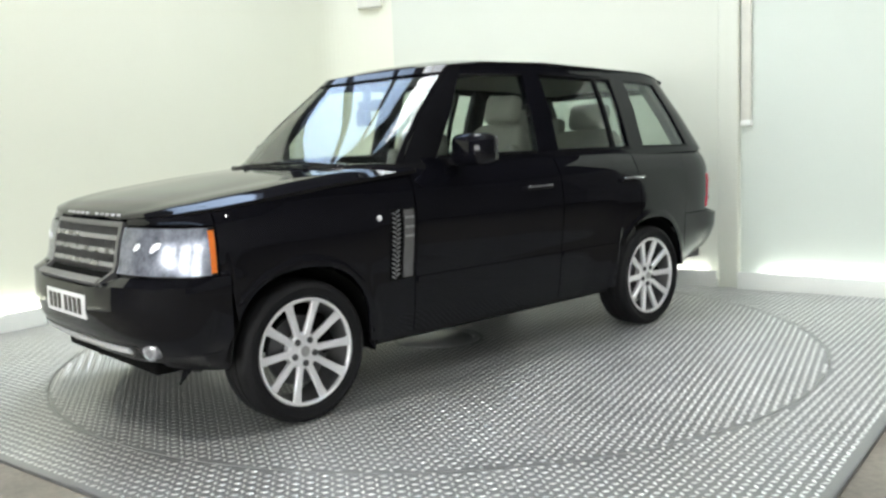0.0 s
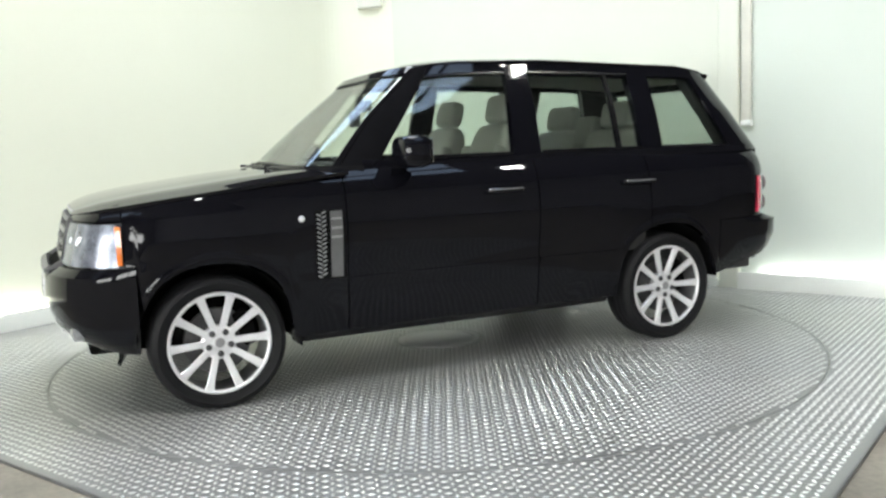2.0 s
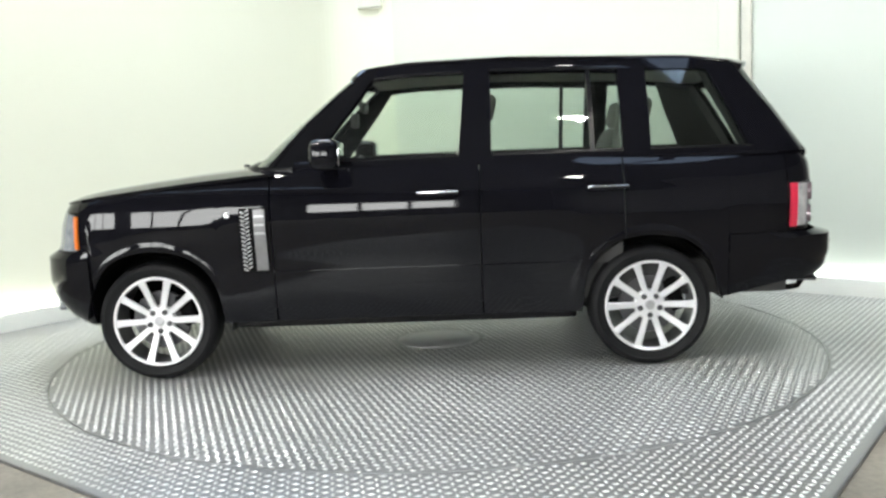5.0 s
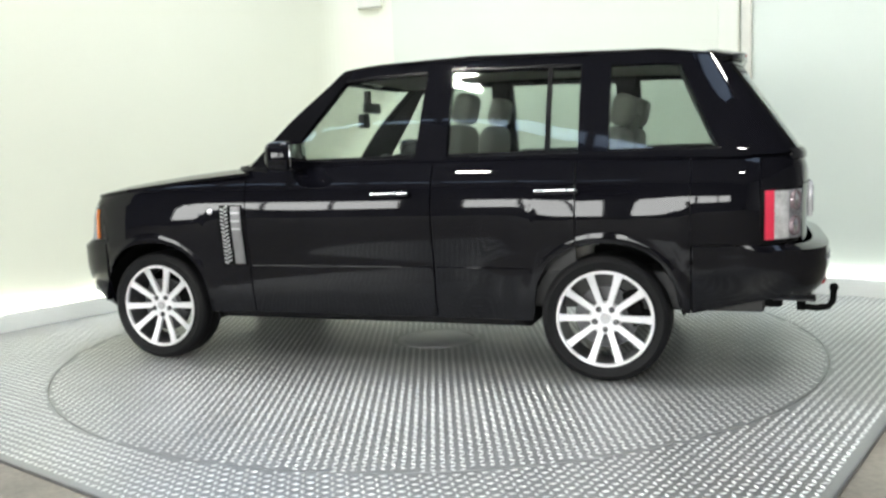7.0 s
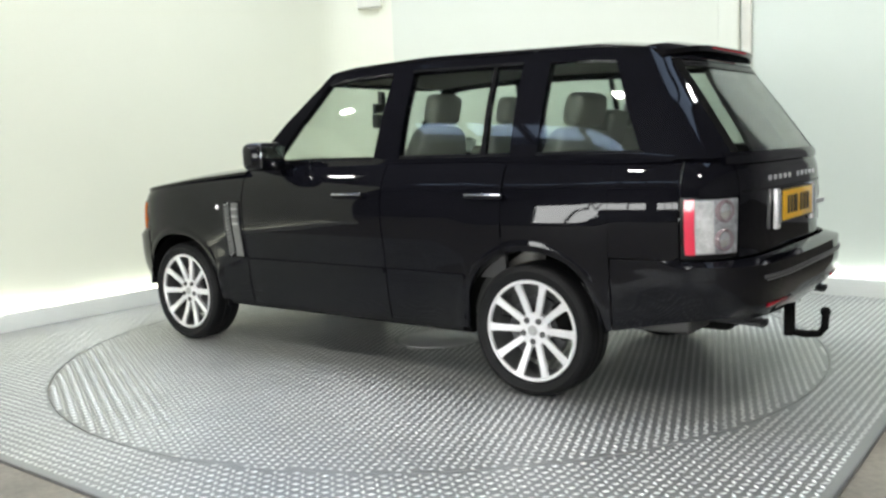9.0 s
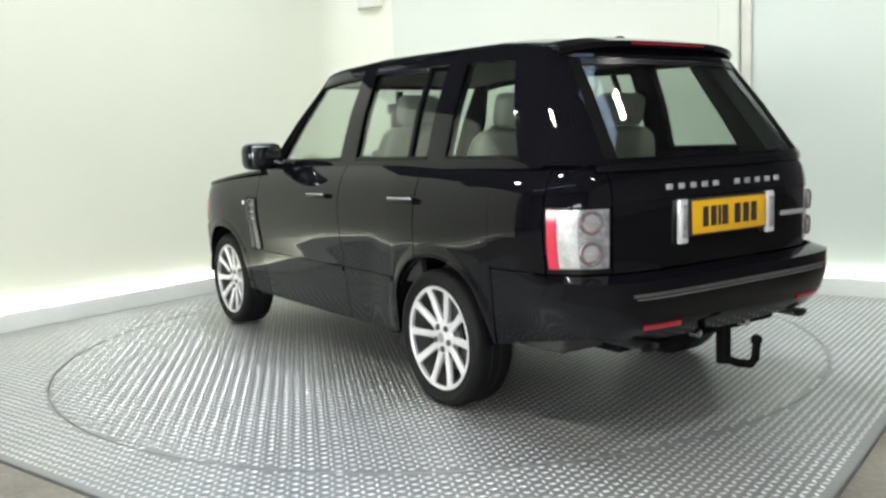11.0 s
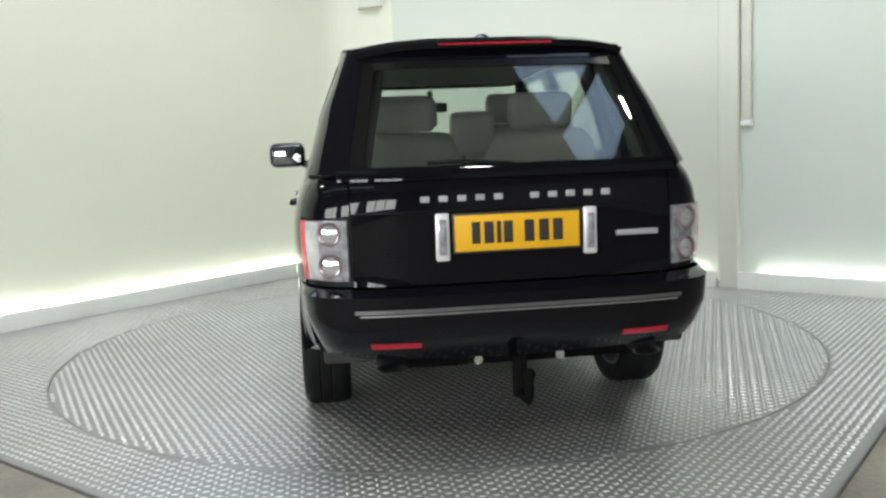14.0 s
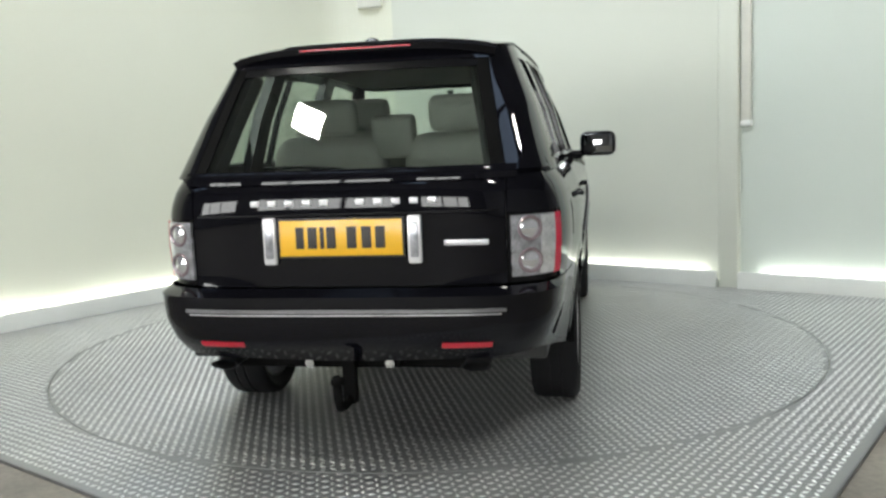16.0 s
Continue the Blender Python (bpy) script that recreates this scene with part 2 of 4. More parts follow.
def build_room():
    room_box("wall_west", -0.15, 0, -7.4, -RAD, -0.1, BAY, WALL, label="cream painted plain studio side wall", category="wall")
    bm = bmesh.new()
    arc = [(RAD - RAD * math.cos(a), -RAD + RAD * math.sin(a)) for a in [math.pi / 2 * i / 16 for i in range(17)]]
    out = [(RAD - (RAD + 0.15) * math.cos(a), -RAD + (RAD + 0.15) * math.sin(a)) for a in [math.pi / 2 * i / 16 for i in range(17)]]
    for (a, b), (c, d) in zip(zip(arc, out), zip(arc[1:], out[1:])):
        lo = [bm.verts.new((*q, -0.1)) for q in (a, c, d, b)]
        hi = [bm.verts.new((*q, BAY)) for q in (a, c, d, b)]
        bm.faces.new(lo[::-1]), bm.faces.new(hi)
        for k in range(4):
            bm.faces.new((lo[k], lo[(k + 1) % 4], hi[(k + 1) % 4], hi[k]))
    bmesh.ops.remove_doubles(bm, verts=bm.verts, dist=0.0005)
    ob = part("wall_corner", bm, WALL)
    ob.matrix_world = ROOM
    tagged(ob, "cream painted rounded inner corner of the studio walls", "wall", "", "structure")
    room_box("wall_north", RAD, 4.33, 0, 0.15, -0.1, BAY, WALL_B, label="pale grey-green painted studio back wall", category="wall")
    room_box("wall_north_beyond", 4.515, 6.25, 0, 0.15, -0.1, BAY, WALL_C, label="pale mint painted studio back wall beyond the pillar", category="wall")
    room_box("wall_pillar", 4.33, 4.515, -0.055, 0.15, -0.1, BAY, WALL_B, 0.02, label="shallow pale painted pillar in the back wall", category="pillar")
    # the dark hall round the bay
    room_box("hall_wall_west", -7.2, -7.0, -14.0, 6.0, -0.1, HIGH, HALL, label="grey hall wall", category="wall")
    room_box("hall_wall_east", 14.0, 14.2, -14.0, 6.0, -0.1, HIGH, HALL, label="grey hall wall", category="wall")
    room_box("hall_wall_north", -7.2, 14.2, 6.0, 6.2, -0.1, HIGH, HALL, label="grey hall wall", category="wall")
    # three daylit windows in the hall wall behind the camera
    WZ0, WZ1 = 1.0, 2.7
    room_box("hall_wall_south_foot", -7.2, 14.2, -14.2, -14.0, -0.1, WZ0, HALL, label="grey hall wall under the windows", category="wall")
    room_box("hall_wall_south_top", -7.2, 14.2, -14.2, -14.0, WZ1, HIGH, HALL, label="grey hall wall over the windows", category="wall")
    edge = -7.2
    for i, (wa, wb) in enumerate(WINDOWS):
        room_box("hall_wall_south_pier_%d" % (i + 1), edge, wa, -14.2, -14.0, WZ0, WZ1, HALL, label="grey hall wall beside a window", category="wall")
        edge = wb
        win = new("window_%d" % (i + 1))
        win.matrix_world = ROOM
        tagged(win, "wide daylit hall window with dark mullions", "window", "hall windows", "structure")
        n = 3
        for k in range(n):
            p, q = wa + (wb - wa) * k / n, wa + (wb - wa) * (k + 1) / n
            bm = bmesh.new()
            box(bm, p + 0.04, q - 0.04, -14.12, -14.10, WZ0, WZ1)
            part("pane", bm, DAYWIN, win, "bright daylit pane")
            if k < n - 1:
                bm = bmesh.new()
                box(bm, q - 0.04, q + 0.04, -14.15, -14.05, WZ0, WZ1, 0.005)
                part("mullion", bm, DARKSTEEL, win)
    room_box("hall_wall_south_pier_4", edge, 14.2, -14.2, -14.0, WZ0, WZ1, HALL, label="grey hall wall beside a window", category="wall")
    # skirting
    def trough(name, length, m, label):
        """A skirting trough: a low base with an upright front board that hides the tubes."""
        bm = bmesh.new()
        box(bm, 0, length, -0.078, 0, 0, 0.07, 0.004)
        box(bm, 0, length, -0.092, -0.078, 0, 0.148, 0.004)
        ob = part(name, bm, SKIRT)
        ob.matrix_world = ROOM @ m
        tagged(ob, label, "skirting", "", "structure")
    trough("skirting_west", 7.2 - RAD, pose(0, -7.2, 0, 0, 0, 90), "white painted skirting trough that hides tube lights")
    trough("skirting_north", 4.33 - RAD, pose(RAD, 0, 0), "white painted skirting trough that hides tube lights")
    trough("skirting_north_beyond", 1.735, pose(4.515, 0, 0), "white painted skirting trough beyond the pillar")
    # added block: gives the faint grey shading at the top of the corner
    bm = bmesh.new()
    box(bm, -0.14, 0.14, -0.05, 0.05, 2.93, 3.14, 0.01)
    ob = part("corner_smudge", bm, PALEGREY)
    ob.matrix_world = ROOM @ pose(0.367, -0.10, 0, 0, 0, 25)
    tagged(ob, "added grey block for the faint shading high in the rounded wall corner", "wall box")
    trunk = new("cable_trunking")
    trunk.matrix_world = ROOM @ pose(4.528, -0.002, 0)
    tagged(trunk, "pale grey upright cable trunking beside the wall pillar", "cable trunking")
    bm = bmesh.new()
    box(bm, 0, 0.085, -0.035, 0, 1.47, BAY, 0.010)
    part("cover", bm, PALEGREY, trunk)
    bm = bmesh.new()
    box(bm, -0.008, 0.093, -0.045, 0, 1.42, 1.475, 0.010)
    part("socket_box", bm, SKIRT, trunk, "small white box at the trunking's foot")
    room_box("ground", -7.2, 14.2, -14.2, 6.2, -0.35, -0.012, CONCRETE, label="stained grey-brown concrete workshop floor", category="floor")


def tube_lights():
    base = None
    spots = [pose(0.040, -0.72 - 1.56 * k, 0.072, 0, 0, -90) for k in range(4)] + [pose(1.15 + 1.56 * k, -0.040, 0.072) for k in range(2)] + [pose(4.71 + 1.54 * k, -0.040, 0.072) for k in range(1)]
    for m in spots:
        if base is None:
            base = new("tube_light")
            bm = bmesh.new()
            box(bm, 0, 1.53, -0.022, 0.022, 0, 0.02, 0.004)
            part("batten", bm, SKIRT, base)
            bm = bmesh.new()
            lathe(bm, [(0.0005, 0), (0.019, 0), (0.019, 1.50), (0.0005, 1.50)], 14, pose(0.015, 0, 0.039, 0, 90, 0), close=False)
            part("tube", bm, TUBE, base, "glowing white fluorescent tube")
            tagged(base, "glowing white fluorescent tube light along the wall base", "tube light", "tube lights along the skirting")
            base.matrix_world = ROOM @ m
        else:
            copy_thing(base, ROOM @ m)


# skylight openings in the hall roof: x from, x to, y from, y to; the third is unseen, added to light the bay
SKYLIGHTS = [(-3.4, 0.3, -3.0, 0.6), (6.25, 8.2, -4.5, -2.5), (1.2, 4.4, -4.2, -1.6), (-2.6, 6.7, -10.45, -9.9)]


def build_ceiling():
    bm = bmesh.new()
    xs = sorted({-7.2, 14.2} | {a for l in SKYLIGHTS for a in l[:2]})
    ys = sorted({-14.2, 6.2} | {a for l in SKYLIGHTS for a in l[2:]})
    for a, b in zip(xs, xs[1:]):
        for c, d in zip(ys, ys[1:]):
            mx, my = (a + b) / 2, (c + d) / 2
            if not any(l[0] < mx < l[1] and l[2] < my < l[3] for l in SKYLIGHTS):
                box(bm, a, b, c, d, HIGH, HIGH + 0.2)
    ob = part("ceiling", bm, CEIL)
    ob.matrix_world = ROOM
    tagged(ob, "dark grey workshop roof with skylight openings", "ceiling", "", "structure")
    for a, b, c, d in SKYLIGHTS:
        w = new("skylight")
        w.matrix_world = ROOM
        tagged(w, "daylit roof skylight with dark glazing bars", "skylight", "roof skylights")
        n = max(2, round((b - a) / 1.2))
        for j in range(n):
            x0, x1 = a + (b - a) * j / n, a + (b - a) * (j + 1) / n
            bm = bmesh.new()
            box(bm, x0 + 0.04, x1 - 0.04, c, d, HIGH + 0.14, HIGH + 0.15)
            part("pane", bm, DAY, w, "daylit skylight pane")
            bm = bmesh.new()
            box(bm, x1 - 0.06, x1 + 0.06, c, d, HIGH + 0.04, HIGH + 0.13, 0.004)
            part("glazing_bar", bm, DARKSTEEL, w)
    # the last two lights are unseen, added for overall brightness
    for x, y in ((3.55, -6.7), (7.6, -2.0), (8.4, -6.9), (-1.6, -6.9)):
        L = new("ceiling_light")
        L.matrix_world = ROOM @ pose(x, y, HIGH - 0.45)
        tagged(L, "white rectangular high-bay light hung from the roof", "ceiling light", "high-bay lights")
        bm = bmesh.new()
        box(bm, -0.23, 0.23, -0.16, 0.16, 0.0, 0.10, 0.015)
        part("housing", bm, SKIRT, L)
        bm = bmesh.new()
        box(bm, -0.20, 0.20, -0.13, 0.13, -0.012, -0.001, 0.003)
        part("diffuser", bm, LAMP, L, "bright white diffuser")
        for sx in (-0.2, 0.2):
            bm = bmesh.new()
            box(bm, sx - 0.006, sx + 0.006, -0.006, 0.006, 0.10, 0.45)
            part("hanger", bm, STEEL, L)


def tread(name, inside, parent, turn=0.0):
    """Raised lozenges of the checker plate, set in alternating directions."""
    step = 0.0425
    v, f = [], []
    k = 0
    span = int(5.0 / step)
    ca, sa = math.cos(turn), math.sin(turn)
    for i in range(-span, span + 1):
        for j in range(-span, span + 1):
            x0, y0 = i * step, j * step
            x, y = ca * x0 - sa * y0, sa * x0 + ca * y0
            if not inside(x, y):
                continue
            d = 1 if (i + j) % 2 else -1
            lx, ly = math.cos(turn + d * math.pi / 4), math.sin(turn + d * math.pi / 4)
            L, W = 0.0180, 0.0092
            n = len(v)
            for a, b in ((1, 0), (0, 1), (-1, 0), (0, -1)):
                v.append((x + lx * L * a - ly * W * b, y + ly * L * a + lx * W * b, 0.0))
            for a, b in ((.62, 0), (0, .45), (-.62, 0), (0, -.45)):
                v.append((x + lx * L * a - ly * W * b, y + ly * L * a + lx * W * b, 0.0026))
            f.append((n + 4, n + 5, n + 6, n + 7))
            for q in range(4):
                f.append((n + q, n + (q + 1) % 4, n + 4 + (q + 1) % 4, n + 4 + q))
    me = bpy.data.meshes.new(name)
    me.from_pydata(v, [], f)
    me.materials.append(STUD)
    ob = new(name, me)
    ob.parent = parent
    tagged(ob, "bright worn raised tread lozenges", "", "", "stuff")
    return ob


def build_floor():
    inv = ROOM.inverted()
    # steel floor with a round hole for the table
    seg = 128
    bm = bmesh.new()
    hole = [(math.cos(2 * math.pi * i / seg) * (TABLE_R + 0.003), math.sin(2 * math.pi * i / seg) * (TABLE_R + 0.003)) for i in range(seg)]
    outer = []
    for x, y in hole:
        q = inv @ Vector((x, y, 0))
        c = inv @ Vector((0, 0, 0))
        d = Vector((q.x - c.x, q.y - c.y))
        t = min([(lim - o) / s for lim, o, s in ((PU, c.x, d.x), (0, c.x, d.x), (-PV, c.y, d.y), (0, c.y, d.y)) if abs(s) > 1e-6 and (lim - o) / s > 0])
        outer.append(ROOM @ Vector((c.x + d.x * t, c.y + d.y * t, 0)))
    for cx, cy in ((0, 0), (PU, 0), (0, -PV), (PU, -PV)):
        w = ROOM @ Vector((cx, cy, 0))
        k = min(range(seg), key=lambda i: (outer[i] - w).length)
        outer[k] = w
    rings = []
    for z in (0.0, -0.07):
        rings.append(([bm.verts.new((x, y, z)) for x, y in hole], [bm.verts.new((o.x, o.y, z)) for o in outer]))
    for i in range(seg):
        j = (i + 1) % seg
        (h0, o0), (h1, o1) = rings
        bm.faces.new((h0[i], o0[i], o0[j], h0[j])), bm.faces.new((h1[j], o1[j], o1[i], h1[i]))
        bm.faces.new((o0[i], o1[i], o1[j], o0[j])), bm.faces.new((h0[j], h1[j], h1[i], h0[i]))
    floor = part("floor", bm, PLATE, sharp=20)
    tagged(floor, "steel checker plate floor of raised lozenges", "floor", "", "structure")

    def outside(x, y):
        q = inv @ Vector((x, y, 0))
        return math.hypot(x, y) > TABLE_R + 0.018 and 0.1 < q.x < PU - 0.03 and -PV + 0.03 < q.y < -0.1
    tread("tread", outside, floor, math.radians(-37.8))
    for name, dims in (("floor_edge_east", (PU, PU + 0.012, -PV - 0.012, 0)), ("floor_edge_south", (0, PU, -PV - 0.012, -PV))):
        room_box(name, *dims, -0.06, 0.001, STEEL, 0.002, label="thin steel edging of the raised plate floor", category="edging")

    table = new("turntable")
    tagged(table, "round turning steel checker plate turntable in the floor", "turntable")
    bm = bmesh.new()
    lathe(bm, [(0.29, 0.0), (TABLE_R - 0.003, 0.0), (TABLE_R - 0.003, -0.06), (0.29, -0.06)], 128)
    part("deck", bm, PLATE, table, sharp=20)
    bm = bmesh.new()
    lathe(bm, [(0.0005, 0.006), (0.235, 0.006), (0.245, 0.002), (0.245, -0.05), (0.0005, -0.05)], 64, close=False)
    part("hub_cover", bm, HUBCAP, table, "smooth round steel centre cover")
    bm = bmesh.new()
    lathe(bm, [(0.25, 0.003), (0.288, 0.003), (0.288, -0.05), (0.25, -0.05)], 64)
    part("hub_ring", bm, HUBCAP, table)
    tread("table_tread", lambda x, y: 0.31 < math.hypot(x, y) < TABLE_R - 0.018, table, math.radians(20))
    bm = bmesh.new()
    lathe(bm, [(0.1, -0.058), (TABLE_R + 0.05, -0.058), (TABLE_R + 0.05, -0.075), (0.1, -0.075)], 64)
    pit = part("turntable_pit", bm, GAP)
    tagged(pit, "dark pit under the turntable rim", "pit", "", "structure")
    return table


# ---- the car ----
FX, RX, WR, HUBZ, FACE = 1.670, -1.310, 0.362, 0.358, 0.945      # axles, tyre radius, hub height, wheel face
HALF = [(0.24, 0.86), (0.34, 0.905), (0.48, 0.93), (0.70, 0.948), (0.84, 0.968), (0.94, 0.976), (1.04, 0.973), (1.13, 0.955), (1.20, 0.925), (1.26, 0.885)]
NOSE = [(0.24, 2.14), (0.32, 2.26), (0.38, 2.37), (0.45, 2.44), (0.52, 2.478), (0.62, 2.50), (0.76, 2.49), (0.81, 2.40), (0.96, 2.37), (1.05, 2.34), (1.09, 2.31), (1.13, 2.25), (1.26, 1.95)]
TAIL = [(0.24, 2.20), (0.36, 2.30), (0.44, 2.40), (0.54, 2.485), (0.62, 2.50), (0.755, 2.495), (0.775, 2.385), (0.95, 2.385), (1.10, 2.39), (1.18, 2.385), (1.23, 2.365), (1.28, 2.33)]


def tab(rows, z):
    return float(np.interp(z, [r[0] for r in rows], [r[1] for r in rows]))


def square(z, front):
    """How square the corners of the outline are: rounder at the nose, squarer at the rear bumper."""
    if front:
        return 16.0, 3.2
    k = float(np.interp(z, [0.755, 0.785], [1, 0]))
    return 18 + 4 * k, 3.8 + 0.6 * k


def phi_x(x, z):
    """The turn round the lower body at which it reaches x; 0 is the nose, pi the tail."""
    a = tab(NOSE, z) if x >= 0 else tab(TAIL, z)
    p = math.acos(min(1.0, abs(x) / a) ** (square(z, x >= 0)[0] / 2))
    return p if x >= 0 else math.pi - p


def phi_y(y, z, front):
    p = math.asin(min(1.0, abs(y) / tab(HALF, z)) ** (square(z, front)[1] / 2))
    return p if front else math.pi - p


def lower(p, z):
    front = p < math.pi / 2
    a = tab(NOSE, z) if front else tab(TAIL, z)
    ne, me = square(z, front)
    c, s = math.cos(p), max(0.0, math.sin(p))
    return tuck((math.copysign(a * abs(c) ** (2 / ne), c), tab(HALF, z) * s ** (2 / me), z))


def flank(x, z):
    """The point of the body side at x and z."""
    a = tab(NOSE, z) if x >= 0 else tab(TAIL, z)
    ne, me = square(z, x >= 0)
    return tuck((x, tab(HALF, z) * max(0.0, 1 - min(1.0, abs(x) / a) ** ne) ** (1 / me), z))


def flare(x, z):
    """Swell of the body side round the wheel arches, with a proud lip."""
    r = min(math.hypot(x - FX, z - HUBZ), math.hypot(x - RX, z - HUBZ))
    k = min(1.0, max(0.0, (0.78 - r) / 0.35))
    lip = min(1.0, max(0.0, (0.485 - r) / 0.02))
    return 0.018 * k * k * (3 - 2 * k) + 0.007 * lip * lip * (3 - 2 * lip)


def tuck(q):
    """The rear bumper draws in towards its foot."""
    x, y, z = q
    if y > 0.6:
        y += flare(x, z)
    y *= 1 - 0.030 * min(1.0, max(0.0, (-x - 0.9) / 1.2))
    return (x, y * (1 - 0.07 * min(1.0, max(0.0, (0.64 - z) / 0.2)) * min(1.0, max(0.0, (-x - 1.75) / 0.45))), z)


def top_line(x):
    """Height of the upper edge of the body side."""
    return float(np.interp(x, [-2.4, -1.9, 0.0, 0.95, 1.5, 2.0, 2.35], [1.245, 1.255, 1.255, 1.235, 1.185, 1.125, 1.07]))


def foot_line(x):
    """Height of the lower edge of the body side, with the wheel arches."""
    z = float(np.interp(x, [-2.4, -1.75, -1.7, -0.9, 1.2, 2.1, 2.5], [0.43, 0.40, 0.36, 0.335, 0.335, 0.34, 0.36]))
    for c in (FX, RX):
        d = abs(x - c)
        if d < 0.405:
            z = max(z, HUBZ + 0.43 * (1 - (d / 0.405) ** 2.4) ** (1 / 2.4))
    return z


def side_panel(x0, x1, lo=foot_line, hi=top_line):
    def fn(u, v):
        x = x0 + (x1 - x0) * u
        a, b = lo(x), hi(x)
        z = a + (b - a) * v
        q = flank(x, z)
        return q
    return fn


def round_panel(e0, e1, z0, z1):
    """A panel round a corner between e0 and e1, each ('x', value), ('yf', value) or ('yr', value)."""
    def ph(e, z):
        return phi_x(e[1], z) if e[0] == "x" else phi_y(e[1], z, e[0] == "yf")

    def fn(u, v):
        za, zb = (z0(u) if callable(z0) else z0), (z1(u) if callable(z1) else z1)
        z = za + (zb - za) * v
        a, b = ph(e0, z), ph(e1, z)
        # even steps along the outline
        s = [a + (b - a) * i / 40 for i in range(41)]
        q = np.array([lower(t, z) for t in s])
        d = np.concatenate([[0], np.cumsum(np.linalg.norm(np.diff(q, axis=0), axis=1))])
        t = float(np.interp(u * d[-1], d, s))
        return lower(t, z)
    return fn


# glasshouse: rings between the waist (v 0) and the roof edge (v 1)
GX = -0.7
GFRONT, GREAR = (14.0, 5.0), (12.0, 3.8)     # squareness of the outline in front and behind


def gh_dims(v):
    return (np.interp(v, [0, 1], [1.14, 0.45]) - GX + 0.05 * v * (1 - v), GX + np.interp(v, [0, 0.85, 1], [2.38, 2.065, 2.01]), np.interp(v, [0, 0.5, 1], [0.888, 0.800, 0.672]))


def gh(p, v):
    af, ar, b = gh_dims(v)
    c, s = math.cos(p), max(0.0, math.sin(p))
    gn, gm = GFRONT if c > 0 else GREAR
    x = GX + math.copysign((af if c > 0 else ar) * abs(c) ** (2 / gn), c)
    y = b * s ** (2 / gm)
    zr = float(np.interp(x, [-2.0, -1.6, -0.5, 0.1, 0.45], [1.795, 1.845, 1.880, 1.868, 1.838]))
    return (x, y, 1.25 + v * (zr - 1.25))


def gphi_x(x, v):
    af, ar, b = gh_dims(v)
    d = x - GX
    p = math.acos(min(1.0, abs(d) / (af if d > 0 else ar)) ** ((GFRONT if d > 0 else GREAR)[0] / 2))
    return p if d > 0 else math.pi - p


def gphi_y(y, v, front):
    b = gh_dims(v)[2]
    p = math.asin(min(1.0, abs(y) / b) ** ((GFRONT if front else GREAR)[1] / 2))
    return p if front else math.pi - p


def gpanel(e0, e1, v0, v1):
    """A panel of the glasshouse; an edge is (kind, value at the waist, value at the roof)."""
    def ph(e, v):
        w = e[1] + (e[2] - e[1]) * v
        return gphi_x(w, v) if e[0] == "x" else gphi_y(w, v, e[0] == "yf")

    def fn(u, v):
        w = v0 + (v1 - v0) * v
        a, b = ph(e0, w), ph(e1, w)
        s = [a + (b - a) * i / 30 for i in range(31)]
        q = np.array([gh(t, w) for t in s])
        d = np.concatenate([[0], np.cumsum(np.linalg.norm(np.diff(q, axis=0), axis=1))])
        return gh(float(np.interp(u * d[-1], d, s)), w)
    return fn


def wide(name, fn, nu, nv, material, parent, thick=0.012, off=0.0, label="", sharp=35):
    """A shell across the car's middle: fn(u, v) gives the left half for u from 0 (middle) to 1."""
    def full(u, v):
        w = 2 * u - 1
        q = fn(abs(w), v)
        return (q[0], q[1] * (1 if w > 0 else -1), q[2])
    return link(name, patch_mesh(name, full, 2 * nu, nv, thick, off), material, parent, label, sharp)


